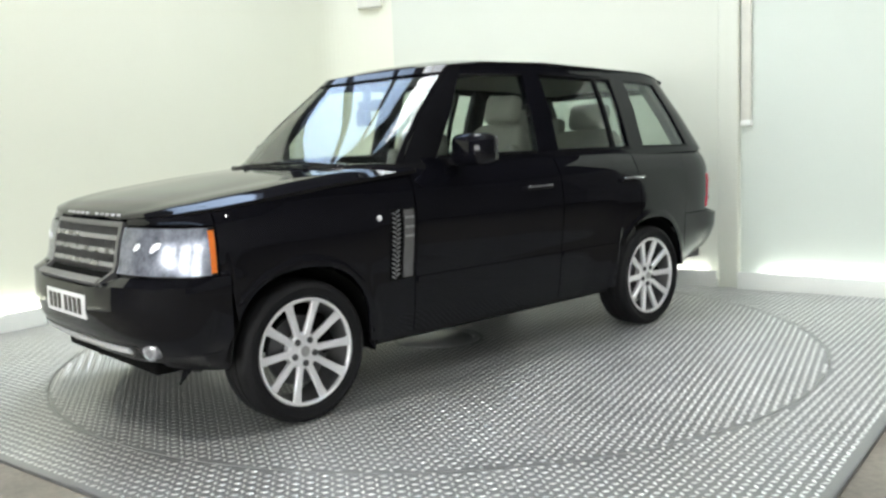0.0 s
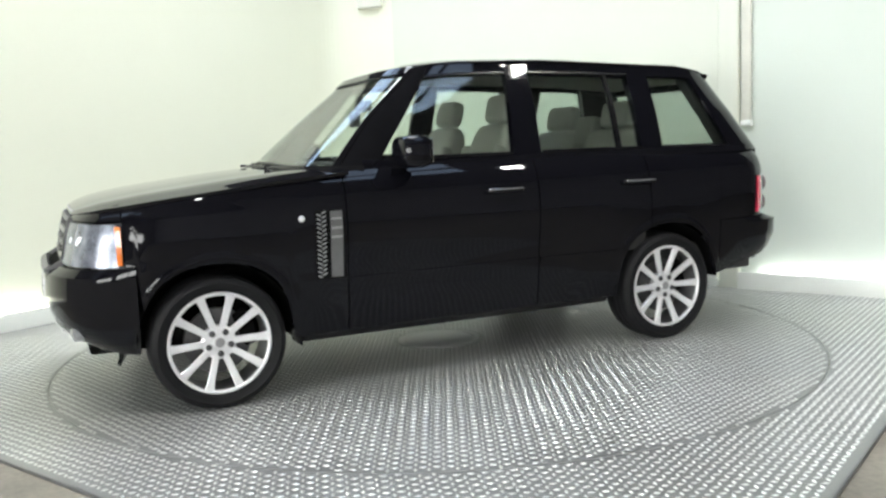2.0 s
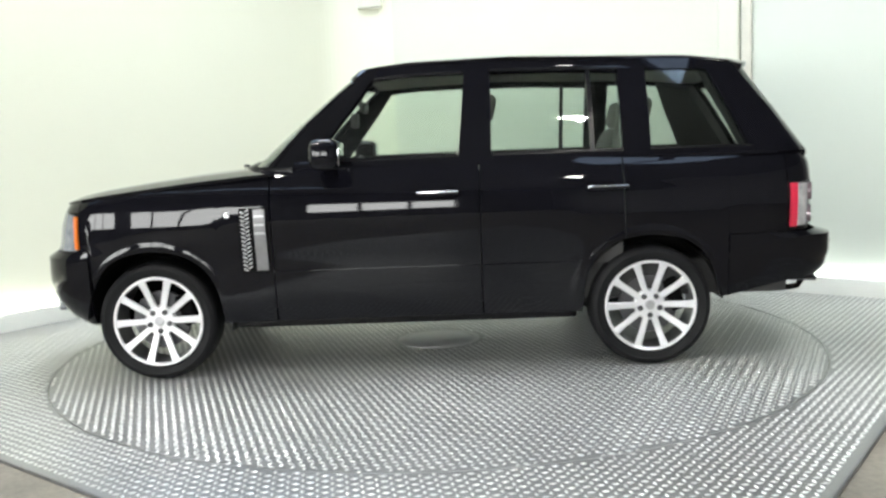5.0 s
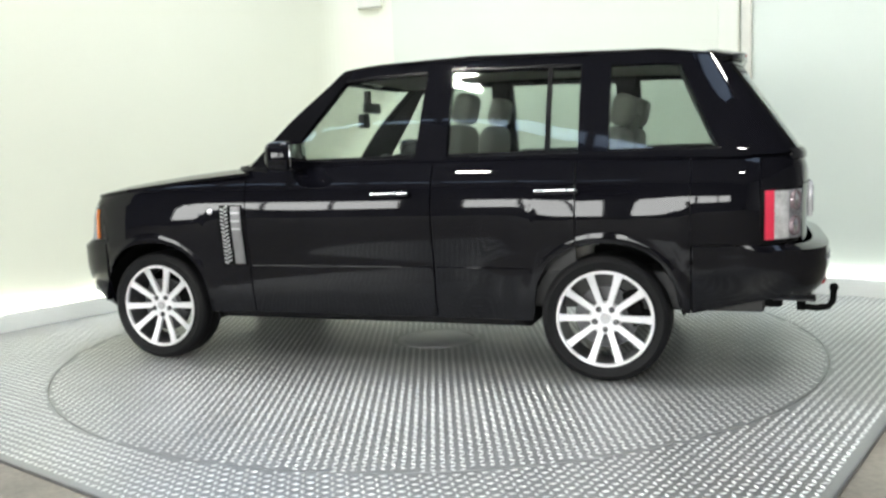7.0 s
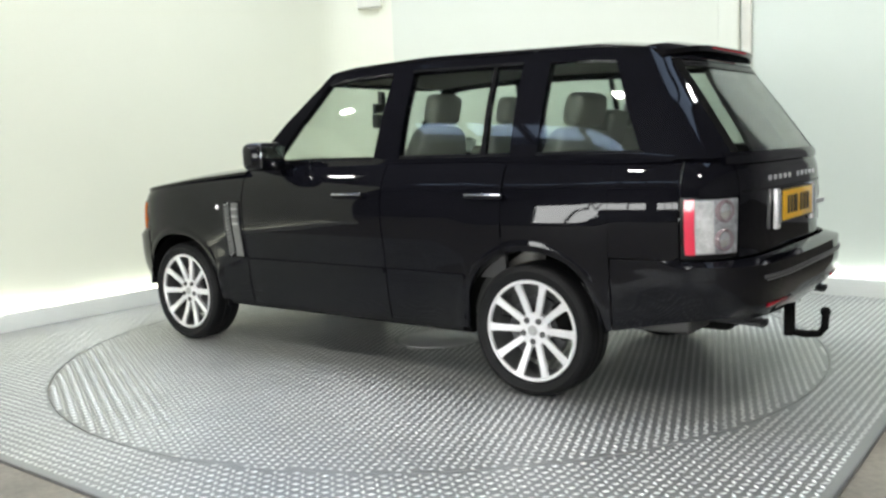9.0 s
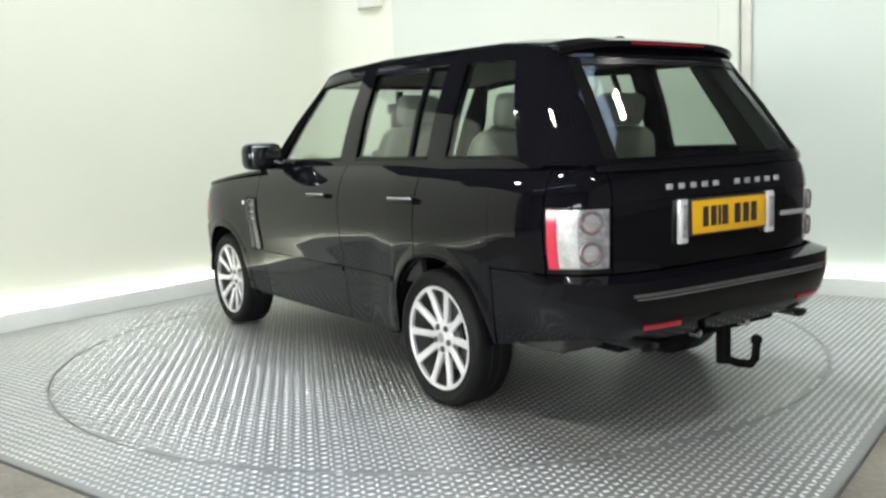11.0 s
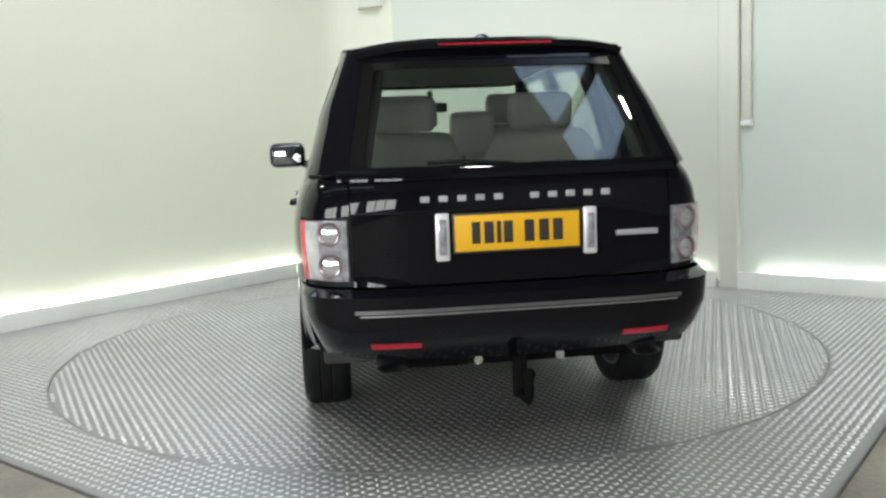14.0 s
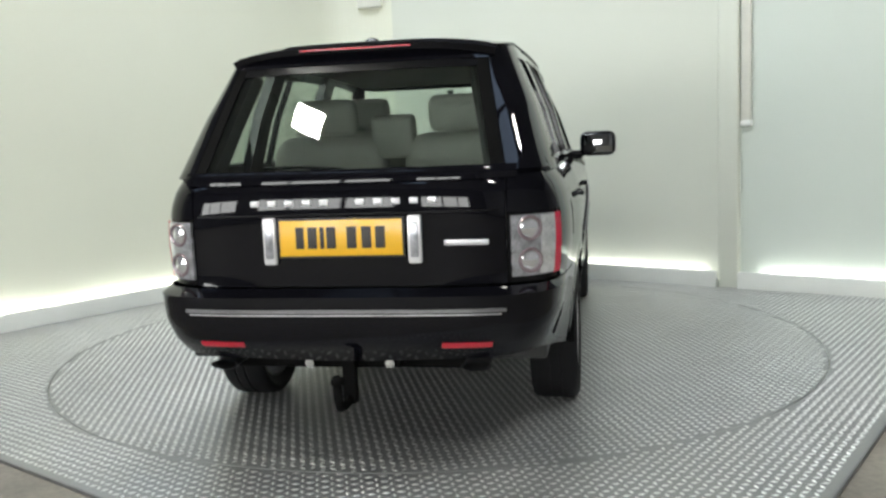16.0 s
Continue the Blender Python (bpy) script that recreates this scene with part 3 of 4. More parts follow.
def build_wheel(car):
    """Ten-spoke alloy wheel with its tyre; the face looks along +y."""
    w = bmesh.new()
    to_y = pose(0, 0, 0, -90, 0, 0)
    # rim lip, and the barrel behind the spokes, its shade put into a darker alloy
    lathe(w, [(0.256, -0.006), (0.262, 0.000), (0.272, 0.000), (0.277, -0.008), (0.274, -0.022), (0.258, -0.022)], 72, to_y)
    rim = part("wheel", w, ALLOY, car, "silver ten-spoke alloy wheel", 30)
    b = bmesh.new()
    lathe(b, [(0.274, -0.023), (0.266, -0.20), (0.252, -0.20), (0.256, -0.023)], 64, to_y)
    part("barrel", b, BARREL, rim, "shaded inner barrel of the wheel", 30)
    # spokes: slim, dished towards the middle
    sp = bmesh.new()
    sec = []
    for r, wd, h, t in ((0.055, 0.0185, -0.035, 0.03), (0.12, 0.0190, -0.026, 0.028), (0.20, 0.0205, -0.015, 0.024), (0.235, 0.0225, -0.009, 0.022), (0.262, 0.0285, -0.005, 0.018)):
        sec.append([sp.verts.new(to_y @ Vector(q)) for q in ((r, -wd, h - 0.006), (r, -wd * 0.75, h), (r, wd * 0.75, h), (r, wd, h - 0.006), (r, wd * 0.8, h - t), (r, -wd * 0.8, h - t))])
    for s0, s1 in zip(sec, sec[1:]):
        for i in range(6):
            sp.faces.new((s0[i], s1[i], s1[(i + 1) % 6], s0[(i + 1) % 6]))
    sp.faces.new(sec[0]), sp.faces.new(sec[-1][::-1])
    spoke = part("spoke", sp, ALLOY, rim, "", 30)
    for k in range(10):
        m = Matrix.Rotation(2 * math.pi * (k + 0.5) / 10, 4, "Y")
        if k == 0:
            spoke.matrix_basis = m
        else:
            copy_thing(spoke, m)
    h = bmesh.new()
    lathe(h, [(0.0005, -0.022), (0.030, -0.022), (0.034, -0.028), (0.080, -0.031), (0.092, -0.040), (0.092, -0.075), (0.0005, -0.075)], 40, to_y, close=False)
    part("hub", h, ALLOY, rim, "", 30)
    t = bmesh.new()
    prof = [(0.273, -0.012), (0.281, 0.001), (0.287, 0.003), (0.290, 0.000), (0.300, 0.004), (0.320, 0.010), (0.324, 0.0125), (0.328, 0.010), (0.342, 0.004), (0.356, -0.012), (0.3615, -0.035), (0.362, -0.07), (0.358, -0.074), (0.358, -0.080), (0.362, -0.084),
            (0.362, -0.125), (0.358, -0.129), (0.358, -0.135), (0.362, -0.139), (0.3615, -0.185), (0.356, -0.208), (0.342, -0.224), (0.318, -0.230), (0.290, -0.215), (0.267, -0.20)]
    lathe(t, prof, 72, to_y)
    part("tyre", t, RUBBER, rim, "black rubber tyre", 30)
    d = bmesh.new()
    lathe(d, [(0.08, -0.085), (0.175, -0.085), (0.178, -0.09), (0.178, -0.108), (0.08, -0.108)], 48, to_y)
    part("brake_disc", d, NUT, rim, "grey steel brake disc")
    d = bmesh.new()
    box(d, -0.21, -0.12, -0.13, -0.072, -0.10, 0.10, 0.015)
    part("brake_caliper", d, UNDER, rim)
    d = bmesh.new()
    lathe(d, [(0.0005, -0.016), (0.024, -0.017), (0.028, -0.024)], 24, to_y, close=False)
    part("centre_cap", d, SATIN, rim)
    for k in range(5):
        a = 2 * math.pi * k / 5
        d = bmesh.new()
        lathe(d, [(0.0005, -0.019), (0.011, -0.019), (0.0165, -0.023), (0.018, -0.04)], 12, pose(0.062 * math.cos(a), 0, 0.062 * math.sin(a)) @ to_y, close=False)
        part("wheel_nut", d, NUT, rim)
    return rim


def bars(parent, at, step, n, w, h, material, gap_after, face, thick=0.004, name="plate_bar"):
    """A row of plain bars in place of characters, along y on a face that looks along +x or -x."""
    y = 0.0
    for k in range(n):
        y = (k + (0.55 if k >= gap_after else 0)) * step
        yy = at[1] - face * -1 * (y)
        boxed(name, (at[0] - thick / 2, at[0] + thick / 2, yy - w / 2, yy + w / 2, at[2] - h / 2, at[2] + h / 2), material, parent, 0.001)


def build_car():
    car = new("car")
    tagged(car, "glossy black four-door luxury SUV with silver ten-spoke wheels", "car")
    # side panels, with shut lines between them
    both("front_wing", side_panel(2.110, 0.945, lo=lambda x: foot_line(x) if x < 2.065 else 0.802), 52, 28, PAINT, car)
    fd = both("front_door", side_panel(0.937, -0.305), 26, 28, PAINT, car, 0.02)
    rd = both("rear_door", side_panel(-0.313, -1.155), 30, 28, PAINT, car, 0.02)
    both("rear_quarter", side_panel(-1.163, -1.773), 30, 28, PAINT, car)
    both("rear_quarter_end", side_panel(-1.775, -2.122, lo=lambda x: 0.775), 16, 16, PAINT, car)
    # front corner above the bumper, between lamp and bonnet
    both("wing_corner", round_panel(("yf", 0.44), ("x", 2.115), 1.035, lambda u: 1.075 + 0.045 * u), 14, 3, PAINT, car)
    both("lamp_bed", round_panel(("yf", 0.42), ("x", 2.115), 0.80, 1.03), 16, 4, TRIM, car, 0.01, -0.012)
    # bonnet
    def bonnet(u, v):
        # v from the windscreen to the nose
        w = math.sin(math.pi / 2 * v)
        x = 1.02 + (2.332 - 1.02) * w
        ys = 0.968 * max(0.0, 1 - (x / 2.335) ** 16) ** (1 / 3.2) - 0.02 * (1 - w)
        z = float(np.interp(x, [0.95, 1.5, 2.0, 2.2, 2.3, 2.335], [1.239, 1.189, 1.129, 1.10, 1.075, 1.055]))
        ridge = math.exp(-((u - 0.80) / 0.14) ** 2)
        crown = 0.045 * (1 - u ** 3) + 0.011 * ridge
        bow = 0.055 * u * u * (1 - w)
        return (x - bow * 2.0, ys * u, z + crown * (1 - 0.75 * (x / 2.335) ** 14))
    wide("bonnet", bonnet, 24, 24, PAINT, car, 0.02)
    # grille: chrome surround, slats and mesh
    g = wide("grille", round_panel(("yf", 0.0), ("yf", 0.415), 0.775, 1.03), 12, 4, UNDER, car, 0.015, -0.016, "dark grille with silver slats and mesh")
    for z in (0.84, 0.905, 0.97):
        wide("slat", round_panel(("yf", 0.0), ("yf", 0.405), z - 0.011, z + 0.011), 10, 3, SLAT, g, 0.03, 0.012)
    wide("grille_top_bar", round_panel(("yf", 0.0), ("yf", 0.425), 1.022, 1.046), 10, 2, MESH, g, 0.03, 0.012)
    wide("grille_bottom_bar", round_panel(("yf", 0.0), ("yf", 0.40), 0.756, 0.776), 10, 2, MESH, g, 0.03, 0.016)
    both("grille_side_bar", round_panel(("yf", 0.405), ("yf", 0.43), 0.76, 1.04), 2, 6, MESH, g, 0.03, 0.012)
    for k in range(26):
        y = -0.39 + 0.78 * k / 25
        for z in (0.808, 0.872, 0.938, 0.998):
            q = lower(phi_y(abs(y), z, True), z)
            boxed("mesh_bar", (q[0] - 0.012, q[0] + 0.004, y - 0.003, y + 0.003, z - 0.02, z + 0.02), MESH, g, 0.0)
    for k in range(10):
        y = 0.33 - (k + (1.0 if k > 4 else 0)) * 0.066
        q = lower(phi_y(abs(y), 1.072, True), 1.072)
        boxed("bonnet_letter_bar", (q[0] - 0.004, q[0] + 0.004, y - 0.018, y + 0.018, 1.063, 1.083), LETTER, car, 0.001)
    # headlamps
    for s, lens in zip((1, -1), both("headlamp", round_panel(("yf", 0.44), ("x", 2.142), 0.805, 1.022), 16, 6, HLSMOKE, car, 0.012, 0.004, "smoky clear headlamp with bluish glow")):
        for y, r in ((0.60, 0.048), (0.725, 0.055)):
            q = lower(phi_y(y, 0.905, True), 0.905)
            bm = bmesh.new()
            lathe(bm, [(0.0005, 0.004), (r * 0.6, 0.003), (r, 0.0), (r, -0.01)], 24, pose(q[0] - 0.004, s * y, 0.905, 0, 90, s * (10 + 75 * (y - 0.5))), close=False)
            part("projector", bm, HLGLOW, lens, "glowing bluish projector lamp")
        both("indicator", round_panel(("x", 2.145), ("x", 2.122), 0.815, 1.01), 3, 4, AMBER, lens, 0.012, 0.010, "orange side indicator", sides=(s,))
    # front bumper
    fb = wide("front_bumper", round_panel(("yf", 0.0), ("x", 2.068), lambda u: 0.335 + 0.06 * (1 - u), lambda u: 0.742 + 0.053 * min(1, max(0, (u - 0.3) * 6))), 26, 12, PAINT, car, 0.02)
    wide("lower_intake", round_panel(("yf", 0.0), ("yf", 0.62), 0.40, 0.475), 10, 2, TRIM, fb, 0.01, 0.003, "black lower intake")
    wide("bumper_strip", round_panel(("yf", 0.0), ("yf", 0.56), 0.435, 0.462), 10, 2, SILVER, fb, 0.015, 0.012, "bright silver bumper strip")
    wide("skid_lip", round_panel(("yf", 0.0), ("x", 2.1), 0.28, 0.34), 16, 3, TRIM, fb, 0.01, -0.05)
    both("air_deflector", round_panel(("yf", 0.52), ("x", 2.125), lambda u: 0.315 - 0.07 * math.sin(math.pi * u) ** 0.7, 0.345), 12, 3, TRIM, fb, 0.012, -0.035, "black air deflector under the bumper")
    for s in (1, -1):
        q = lower(phi_y(0.70, 0.46, True), 0.46)
        bm = bmesh.new()
        lathe(bm, [(0.0005, 0.014), (0.03, 0.012), (0.042, 0.004), (0.046, 0.01), (0.05, 0.0), (0.05, -0.03)], 24, pose(q[0], s * 0.70, 0.46, 0, 90, s * 20), close=False)
        part("fog_lamp", bm, CLEARLENS, fb, "round clear fog lamp")
    pl = boxed("front_number_plate", (2.485, 2.5, -0.265, 0.265, 0.575, 0.695), WHITE, fb, 0.003, label="white number plate with dark bars")
    for k in range(7):
        y = 0.20 - (k + (0.5 if k > 3 else 0)) * 0.062
        boxed("plate_bar", (2.499, 2.504, y - 0.020, y + 0.020, 0.595, 0.675), INK, pl, 0.001)
    # wing vents and badge
    for s, v in zip((1, -1), both("wing_vent", side_panel(1.125, 0.965, lambda x: 0.645, lambda x: 1.03), 3, 8, UNDER, car, 0.01, 0.006, "dark wing vent with silver mesh")):
        for k in range(15):
            for j in range(2):
                z = 0.662 + 0.0245 * k + 0.012 * j
                x = 1.106 - 0.028 * j
                q = flank(x, z)
                bm = bmesh.new()
                box(bm, -0.0135, 0.0135, -0.005, 0.005, -0.0042, 0.0042, 0.0015, pose(x, s * (q[1] + 0.006), z, 0, 28 if j else -28, 0))
                part("vent_rib", bm, SATIN, v)
        both("vent_panel", side_panel(1.040, 0.972, lambda x: 0.655, lambda x: 1.022), 2, 6, MESH, v, 0.01, 0.012, sides=(s,), label="plain grey vent panel")
        for z in (0.875, 0.925, 0.975):
            both("vent_blade", side_panel(1.036, 0.976, lambda x, z=z: z, lambda x, z=z: z + 0.012), 2, 2, SATIN, v, 0.01, 0.019, sides=(s,))
        q = flank(1.20, 0.99)
        bm = bmesh.new()
        lathe(bm, [(0.0005, 0.008), (0.014, 0.007), (0.018, 0.0)], 18, pose(1.20, s * q[1], 0.99, -90 * s, 0, 0), close=False)
        part("wing_badge", bm, SILVER, car, "small round bright badge")
    for d, a, e in ((fd, 0.925, -0.295), (rd, -0.323, -0.90)):
        both("moulding", side_panel(a, e, lambda x: 0.612, lambda x: 0.642), 8, 3, PAINT, d, 0.012, 0.010)
    # sills
    for e in (1, -1):
        boxed("mud_flap", (1.215, 1.228, e * 0.72, e * 0.915, 0.280, 0.40), TRIM, car, 0.004)
    both("sill", side_panel(1.20, -0.84, lambda x: 0.295, lambda x: 0.333), 8, 2, TRIM, car, 0.05, -0.012)
    # rear
    rb = wide("rear_bumper", round_panel(("yr", 0.0), ("x", -1.78), lambda u: float(np.interp(u, [0, 0.5, 0.62, 1], [0.455, 0.475, 0.49, 0.40])), 0.77), 34, 12, PAINT, car, 0.02)
    wide("bumper_step", round_panel(("yr", 0.0), ("yr", 0.72), 0.678, 0.693), 10, 2, STRIP, rb, 0.012, 0.006, "dull silver bumper step strip")
    # highlight under the step strip, painted as a thin silver line
    wide("step_glint", round_panel(("yr", 0.0), ("yr", 0.70), 0.667, 0.672), 10, 1, SATIN, rb, 0.010, 0.005)
    for s in (1, -1):
        both("reflector", round_panel(("yr", 0.46), ("yr", 0.68), 0.531, 0.552), 5, 2, REFLEX, rb, 0.012, 0.006, "red rear reflector", sides=(s,))
    tg = wide("tailgate", round_panel(("yr", 0.0), ("yr", 0.715), 0.775, 1.235), 14, 14, PAINT, car, 0.03)
    wide("tailgate_lip", round_panel(("yr", 0.0), ("yr", 0.69), 1.005 + 0.075, 1.005 + 0.083), 12, 2, TRIM, tg, 0.012, 0.003)
    both("rear_corner", round_panel(("yr", 0.721), ("x", -2.128), 1.07, lambda u: 1.235 + 0.01 * u), 10, 6, PAINT, car, 0.02)
    both("lamp_pocket", round_panel(("yr", 0.721), ("x", -2.128), 0.775, 1.07), 10, 4, TRIM, car, 0.01, -0.012)
    for s, lens in zip((1, -1), both("tail_lamp", round_panel(("yr", 0.735), ("x", -2.19), 0.80, 1.058), 12, 8, CLEARLENS, car, 0.014, 0.004, "clear silvery tail lamp with round lenses")):
        both("red_side_lens", round_panel(("x", -2.190), ("x", -2.147), 0.80, 1.058), 3, 6, RED, lens, 0.014, 0.008, "red side strip lens", sides=(s,))
        both("side_lens", round_panel(("x", -2.193), ("x", -2.262), 0.806, 1.052), 4, 8, BRIGHTLENS, lens, 0.012, 0.006, "bright silvery side of the tail lamp", sides=(s,))
        for z in (0.866, 1.002):
            q = lower(phi_y(0.79, z, False), z)
            m = pose(q[0] + 0.004, s * 0.79, z, 0, -90, -s * 22)
            bm = bmesh.new()
            lathe(bm, [(0.042, 0.006), (0.050, 0.008), (0.054, 0.003), (0.054, -0.016), (0.042, -0.016)], 28, m)
            part("lens_ring", bm, PINK, lens)
            bm = bmesh.new()
            lathe(bm, [(0.0005, 0.007), (0.025, 0.005), (0.042, -0.001), (0.042, -0.014)], 28, m, close=False)
            part("round_lens", bm, REFLECTOR, lens, "round clear lens")
    # rear plate, flanking lamps, lettering bars
    pl = boxed("rear_number_plate", (-2.412, -2.398, -0.277, 0.277, 0.902, 1.072), INK, tg, 0.003, label="yellow number plate with dark bars")
    boxed("plate_face", (-2.4155, -2.4115, -0.268, 0.268, 0.911, 1.063), YELLOW, pl, 0.001, label="reflective yellow plate face")
    for k, w in enumerate((0.018, 0.020, 0.009, 0.020, 0.021, 0.021, 0.021)):
        y = 0.178 - (0, 0.055, 0.098, 0.138, 0.228, 0.292, 0.352)[k]
        boxed("plate_bar", (-2.4185, -2.4150, y - w, y + w, 0.942, 1.034), INK, pl, 0.001)
    for s in (1, -1):
        boxed("plate_lamp", (-2.412, -2.385, s * 0.318 - 0.030, s * 0.318 + 0.030, 0.872, 1.076), SILVER, tg, 0.010, label="bright upright chrome plate surround")
        boxed("lamp_lens", (-2.417, -2.409, s * 0.318 - 0.017, s * 0.318 + 0.017, 0.90, 1.05), CLEARLENS, tg, 0.006)
    for k in range(10):
        y = 0.385 - (k + (1.0 if k > 4 else 0)) * 0.078
        z = 1.135
        q = lower(phi_y(abs(y), z, False), z)
        boxed("letter_bar", (q[0] - 0.004, q[0] + 0.004, y - 0.019, y + 0.019, z - 0.0125, z + 0.0125), LETTER, tg, 0.002)
    boxed("model_badge", (-2.392, -2.378, -0.625, -0.440, 0.944, 0.967), LETTER, tg, 0.002, label="small silver model badge")
    # roof
    def roof(u, v):
        # from the windscreen to the tail, u from the middle to the edge
        af, ar, b = gh_dims(1.0)
        x = GX + af - (af + ar) * v
        d = abs(x - GX) / (af if x > GX else ar)
        gn, gm = GFRONT if x > GX else GREAR
        ys = b * max(0.0, 1 - d ** gn) ** (1 / gm)
        bowf = 0.0
        zr = gh(gphi_x(x, 1.0), 1.0)[2]
        return (x, ys * u, zr + 0.045 * (1 - u ** 2.6) * min(1, (1 - d ** 8)) )
    def roof_fn(u, v):
        w = 0.5 - 0.5 * math.cos(math.pi * v)
        return roof(u, 0.004 + 0.992 * w)
    wide("roof", roof_fn, 16, 40, PAINT, car, 0.015)
    wide("roof_lining", lambda u, v: (lambda q: (q[0], q[1] * 0.95, q[2] - 0.05))(roof_fn(u, 0.08 + 0.84 * v)), 8, 16, LINING, car, 0.01)
    both("roof_rail", gpanel(("x", 0.60, 0.33), ("x", -2.0, -1.86), 0.865, 1.0), 50, 4, PAINT, car, 0.03)
    wide("windscreen_header", gpanel(("yf", 0.0, 0.0), ("yf", 0.72, 0.63), 0.93, 1.0), 12, 3, PAINT, car, 0.03)
    wide("tail_header", gpanel(("yr", 0.0, 0.0), ("yr", 0.74, 0.62), 0.90, 1.0), 12, 3, PAINT, car, 0.03)
    # pillars
    both("windscreen_pillar", gpanel(("yf", 0.853, 0.640), ("x", 0.72, 0.265), 0.0, 0.99), 8, 20, PILLAR, car, 0.04)
    both("pillar_trim", gpanel(("yf", 0.834, 0.624), ("yf", 0.851, 0.639), 0.0, 0.965), 3, 20, PILLAR, car, 0.03, 0.003, "matt black strip beside the windscreen")
    both("waist_rail", gpanel(("x", 0.80, 0.80), ("x", -2.08, -2.08), -0.02, 0.07), 50, 2, PAINT, car, 0.03, 0.002)
    both("door_pillar", gpanel(("x", -0.185, -0.245), ("x", -0.385, -0.40), 0.0, 0.95), 4, 12, PAINT, car, 0.05, 0.0)
    both("rear_door_pillar", gpanel(("x", -1.165, -1.165), ("x", -1.335, -1.335), 0.0, 0.95), 4, 12, PAINT, car, 0.05, 0.0)
    both("tail_pillar", gpanel(("x", -1.935, -1.68), ("yr", 0.70, 0.585), 0.0, 0.99), 12, 16, PAINT, car, 0.04)
    both("window_divider", gpanel(("x", -0.975, -0.975), ("x", -1.005, -1.0), 0.05, 0.89), 2, 8, TRIM, car, 0.03)
    both("pillar_lining", gpanel(("x", -1.93, -1.68), ("yr", 0.64, 0.53), 0.06, 0.93), 10, 12, DASH, car, 0.06, -0.05, "dark lining inside the tail pillar")
    both("roof_gutter", gpanel(("x", 0.36, 0.36), ("x", -1.86, -1.86), 0.975, 0.992), 40, 2, TRIM, car, 0.012, 0.004, "black roof gutter strip")
    # glass
    wide("windscreen", gpanel(("yf", 0.0, 0.0), ("yf", 0.850, 0.638), 0.0, 0.945), 16, 14, SCREEN, car, 0.005, -0.012, "clear laminated windscreen")
    both("window", gpanel(("x", 0.72, 0.25), ("x", -0.18, -0.24), 0.05, 0.89), 12, 10, GLASS, fd, 0.004, -0.014, "tinted front door window")
    both("window", gpanel(("x", -0.38, -0.39), ("x", -1.17, -1.17), 0.05, 0.89), 10, 10, REARGLASS, rd, 0.004, -0.014, "tinted rear door window")
    both("quarter_window", gpanel(("x", -1.33, -1.33), ("x", -1.94, -1.69), 0.05, 0.89), 10, 10, REARGLASS, car, 0.004, -0.010, "tinted rear quarter window")
    wide("rear_window", gpanel(("yr", 0.0, 0.0), ("yr", 0.71, 0.60), 0.03, 0.90), 14, 12, REARGLASS, car, 0.005, -0.010, "tinted tailgate window")
    both("window_border", gpanel(("yr", 0.640, 0.535), ("yr", 0.708, 0.598), 0.03, 0.90), 4, 12, UNDER, car, 0.006, -0.004, "black printed border of the tailgate window")
    wide("window_border", gpanel(("yr", 0.0, 0.0), ("yr", 0.640, 0.54), 0.84, 0.90), 12, 2, TRIM, car, 0.006, -0.004)
    wide("rear_waist", gpanel(("yr", 0.0, 0.0), ("yr", 0.74, 0.74), -0.06, 0.04), 12, 2, PAINT, car, 0.03, 0.004)
    wide("scuttle", gpanel(("yf", 0.0, 0.0), ("x", 0.80, 0.80), -0.05, 0.015), 16, 2, TRIM, car, 0.10, 0.03, "black plastic scuttle panel")
    wide("spoiler", lambda u, v: (-1.92 - 0.135 * v + 0.11 * u ** 4, 0.63 * u, 1.850 - 0.030 * v - 0.035 * u ** 4), 12, 4, PAINT, car, 0.03)
    wide("brake_light", lambda u, v: (-2.055, 0.26 * u, 1.803 + 0.009 * (1 - v)), 6, 2, REFLEX, car, 0.02, 0.0, "red high brake light strip")
    bm = bmesh.new()
    lathe(bm, [(0.0005, 0.028), (0.02, 0.024), (0.04, 0.008), (0.05, 0.0)], 16, pose(-1.72, 0.0, 1.862), close=False)
    part("roof_antenna", bm, TRIM, car)
    # wipers
    tube("wiper", [(1.13, 0.62, 1.262), (1.16, 0.2, 1.285), (1.17, -0.1, 1.288)], 0.010, TRIM, car)
    tube("wiper", [(1.16, 0.05, 1.285), (1.15, -0.35, 1.28), (1.10, -0.62, 1.265)], 0.010, TRIM, car)
    tube("rear_wiper", [(-2.33, 0.0, 1.27), (-2.32, 0.18, 1.285), (-2.31, 0.36, 1.285)], 0.009, TRIM, car)
    # rubber seals round the side glass
    for d, a0, a1, e0, e1 in ((fd, 0.72, 0.25, -0.18, -0.24), (rd, -0.38, -0.39, -1.17, -1.17)):
        both("window_seal", gpanel(("x", a0, a1), ("x", e0, e1), 0.862, 0.885), 12, 2, TRIM, d, 0.012, 0.003)
        both("window_sill_strip", gpanel(("x", a0 - 0.02, a1), ("x", e0, e1), 0.055, 0.085), 12, 2, TRIM, d, 0.014, 0.006)
    both("quarter_seal", gpanel(("x", -1.33, -1.33), ("x", -1.95, -1.70), 0.06, 0.085), 10, 2, TRIM, car, 0.012, 0.004)
    for s in (1, -1):
        bm = bmesh.new()
        box(bm, 1.20, 1.235, s * 0.33 - 0.015, s * 0.33 + 0.015, 1.262, 1.280, 0.004)
        part("washer_jet", bm, TRIM, car)
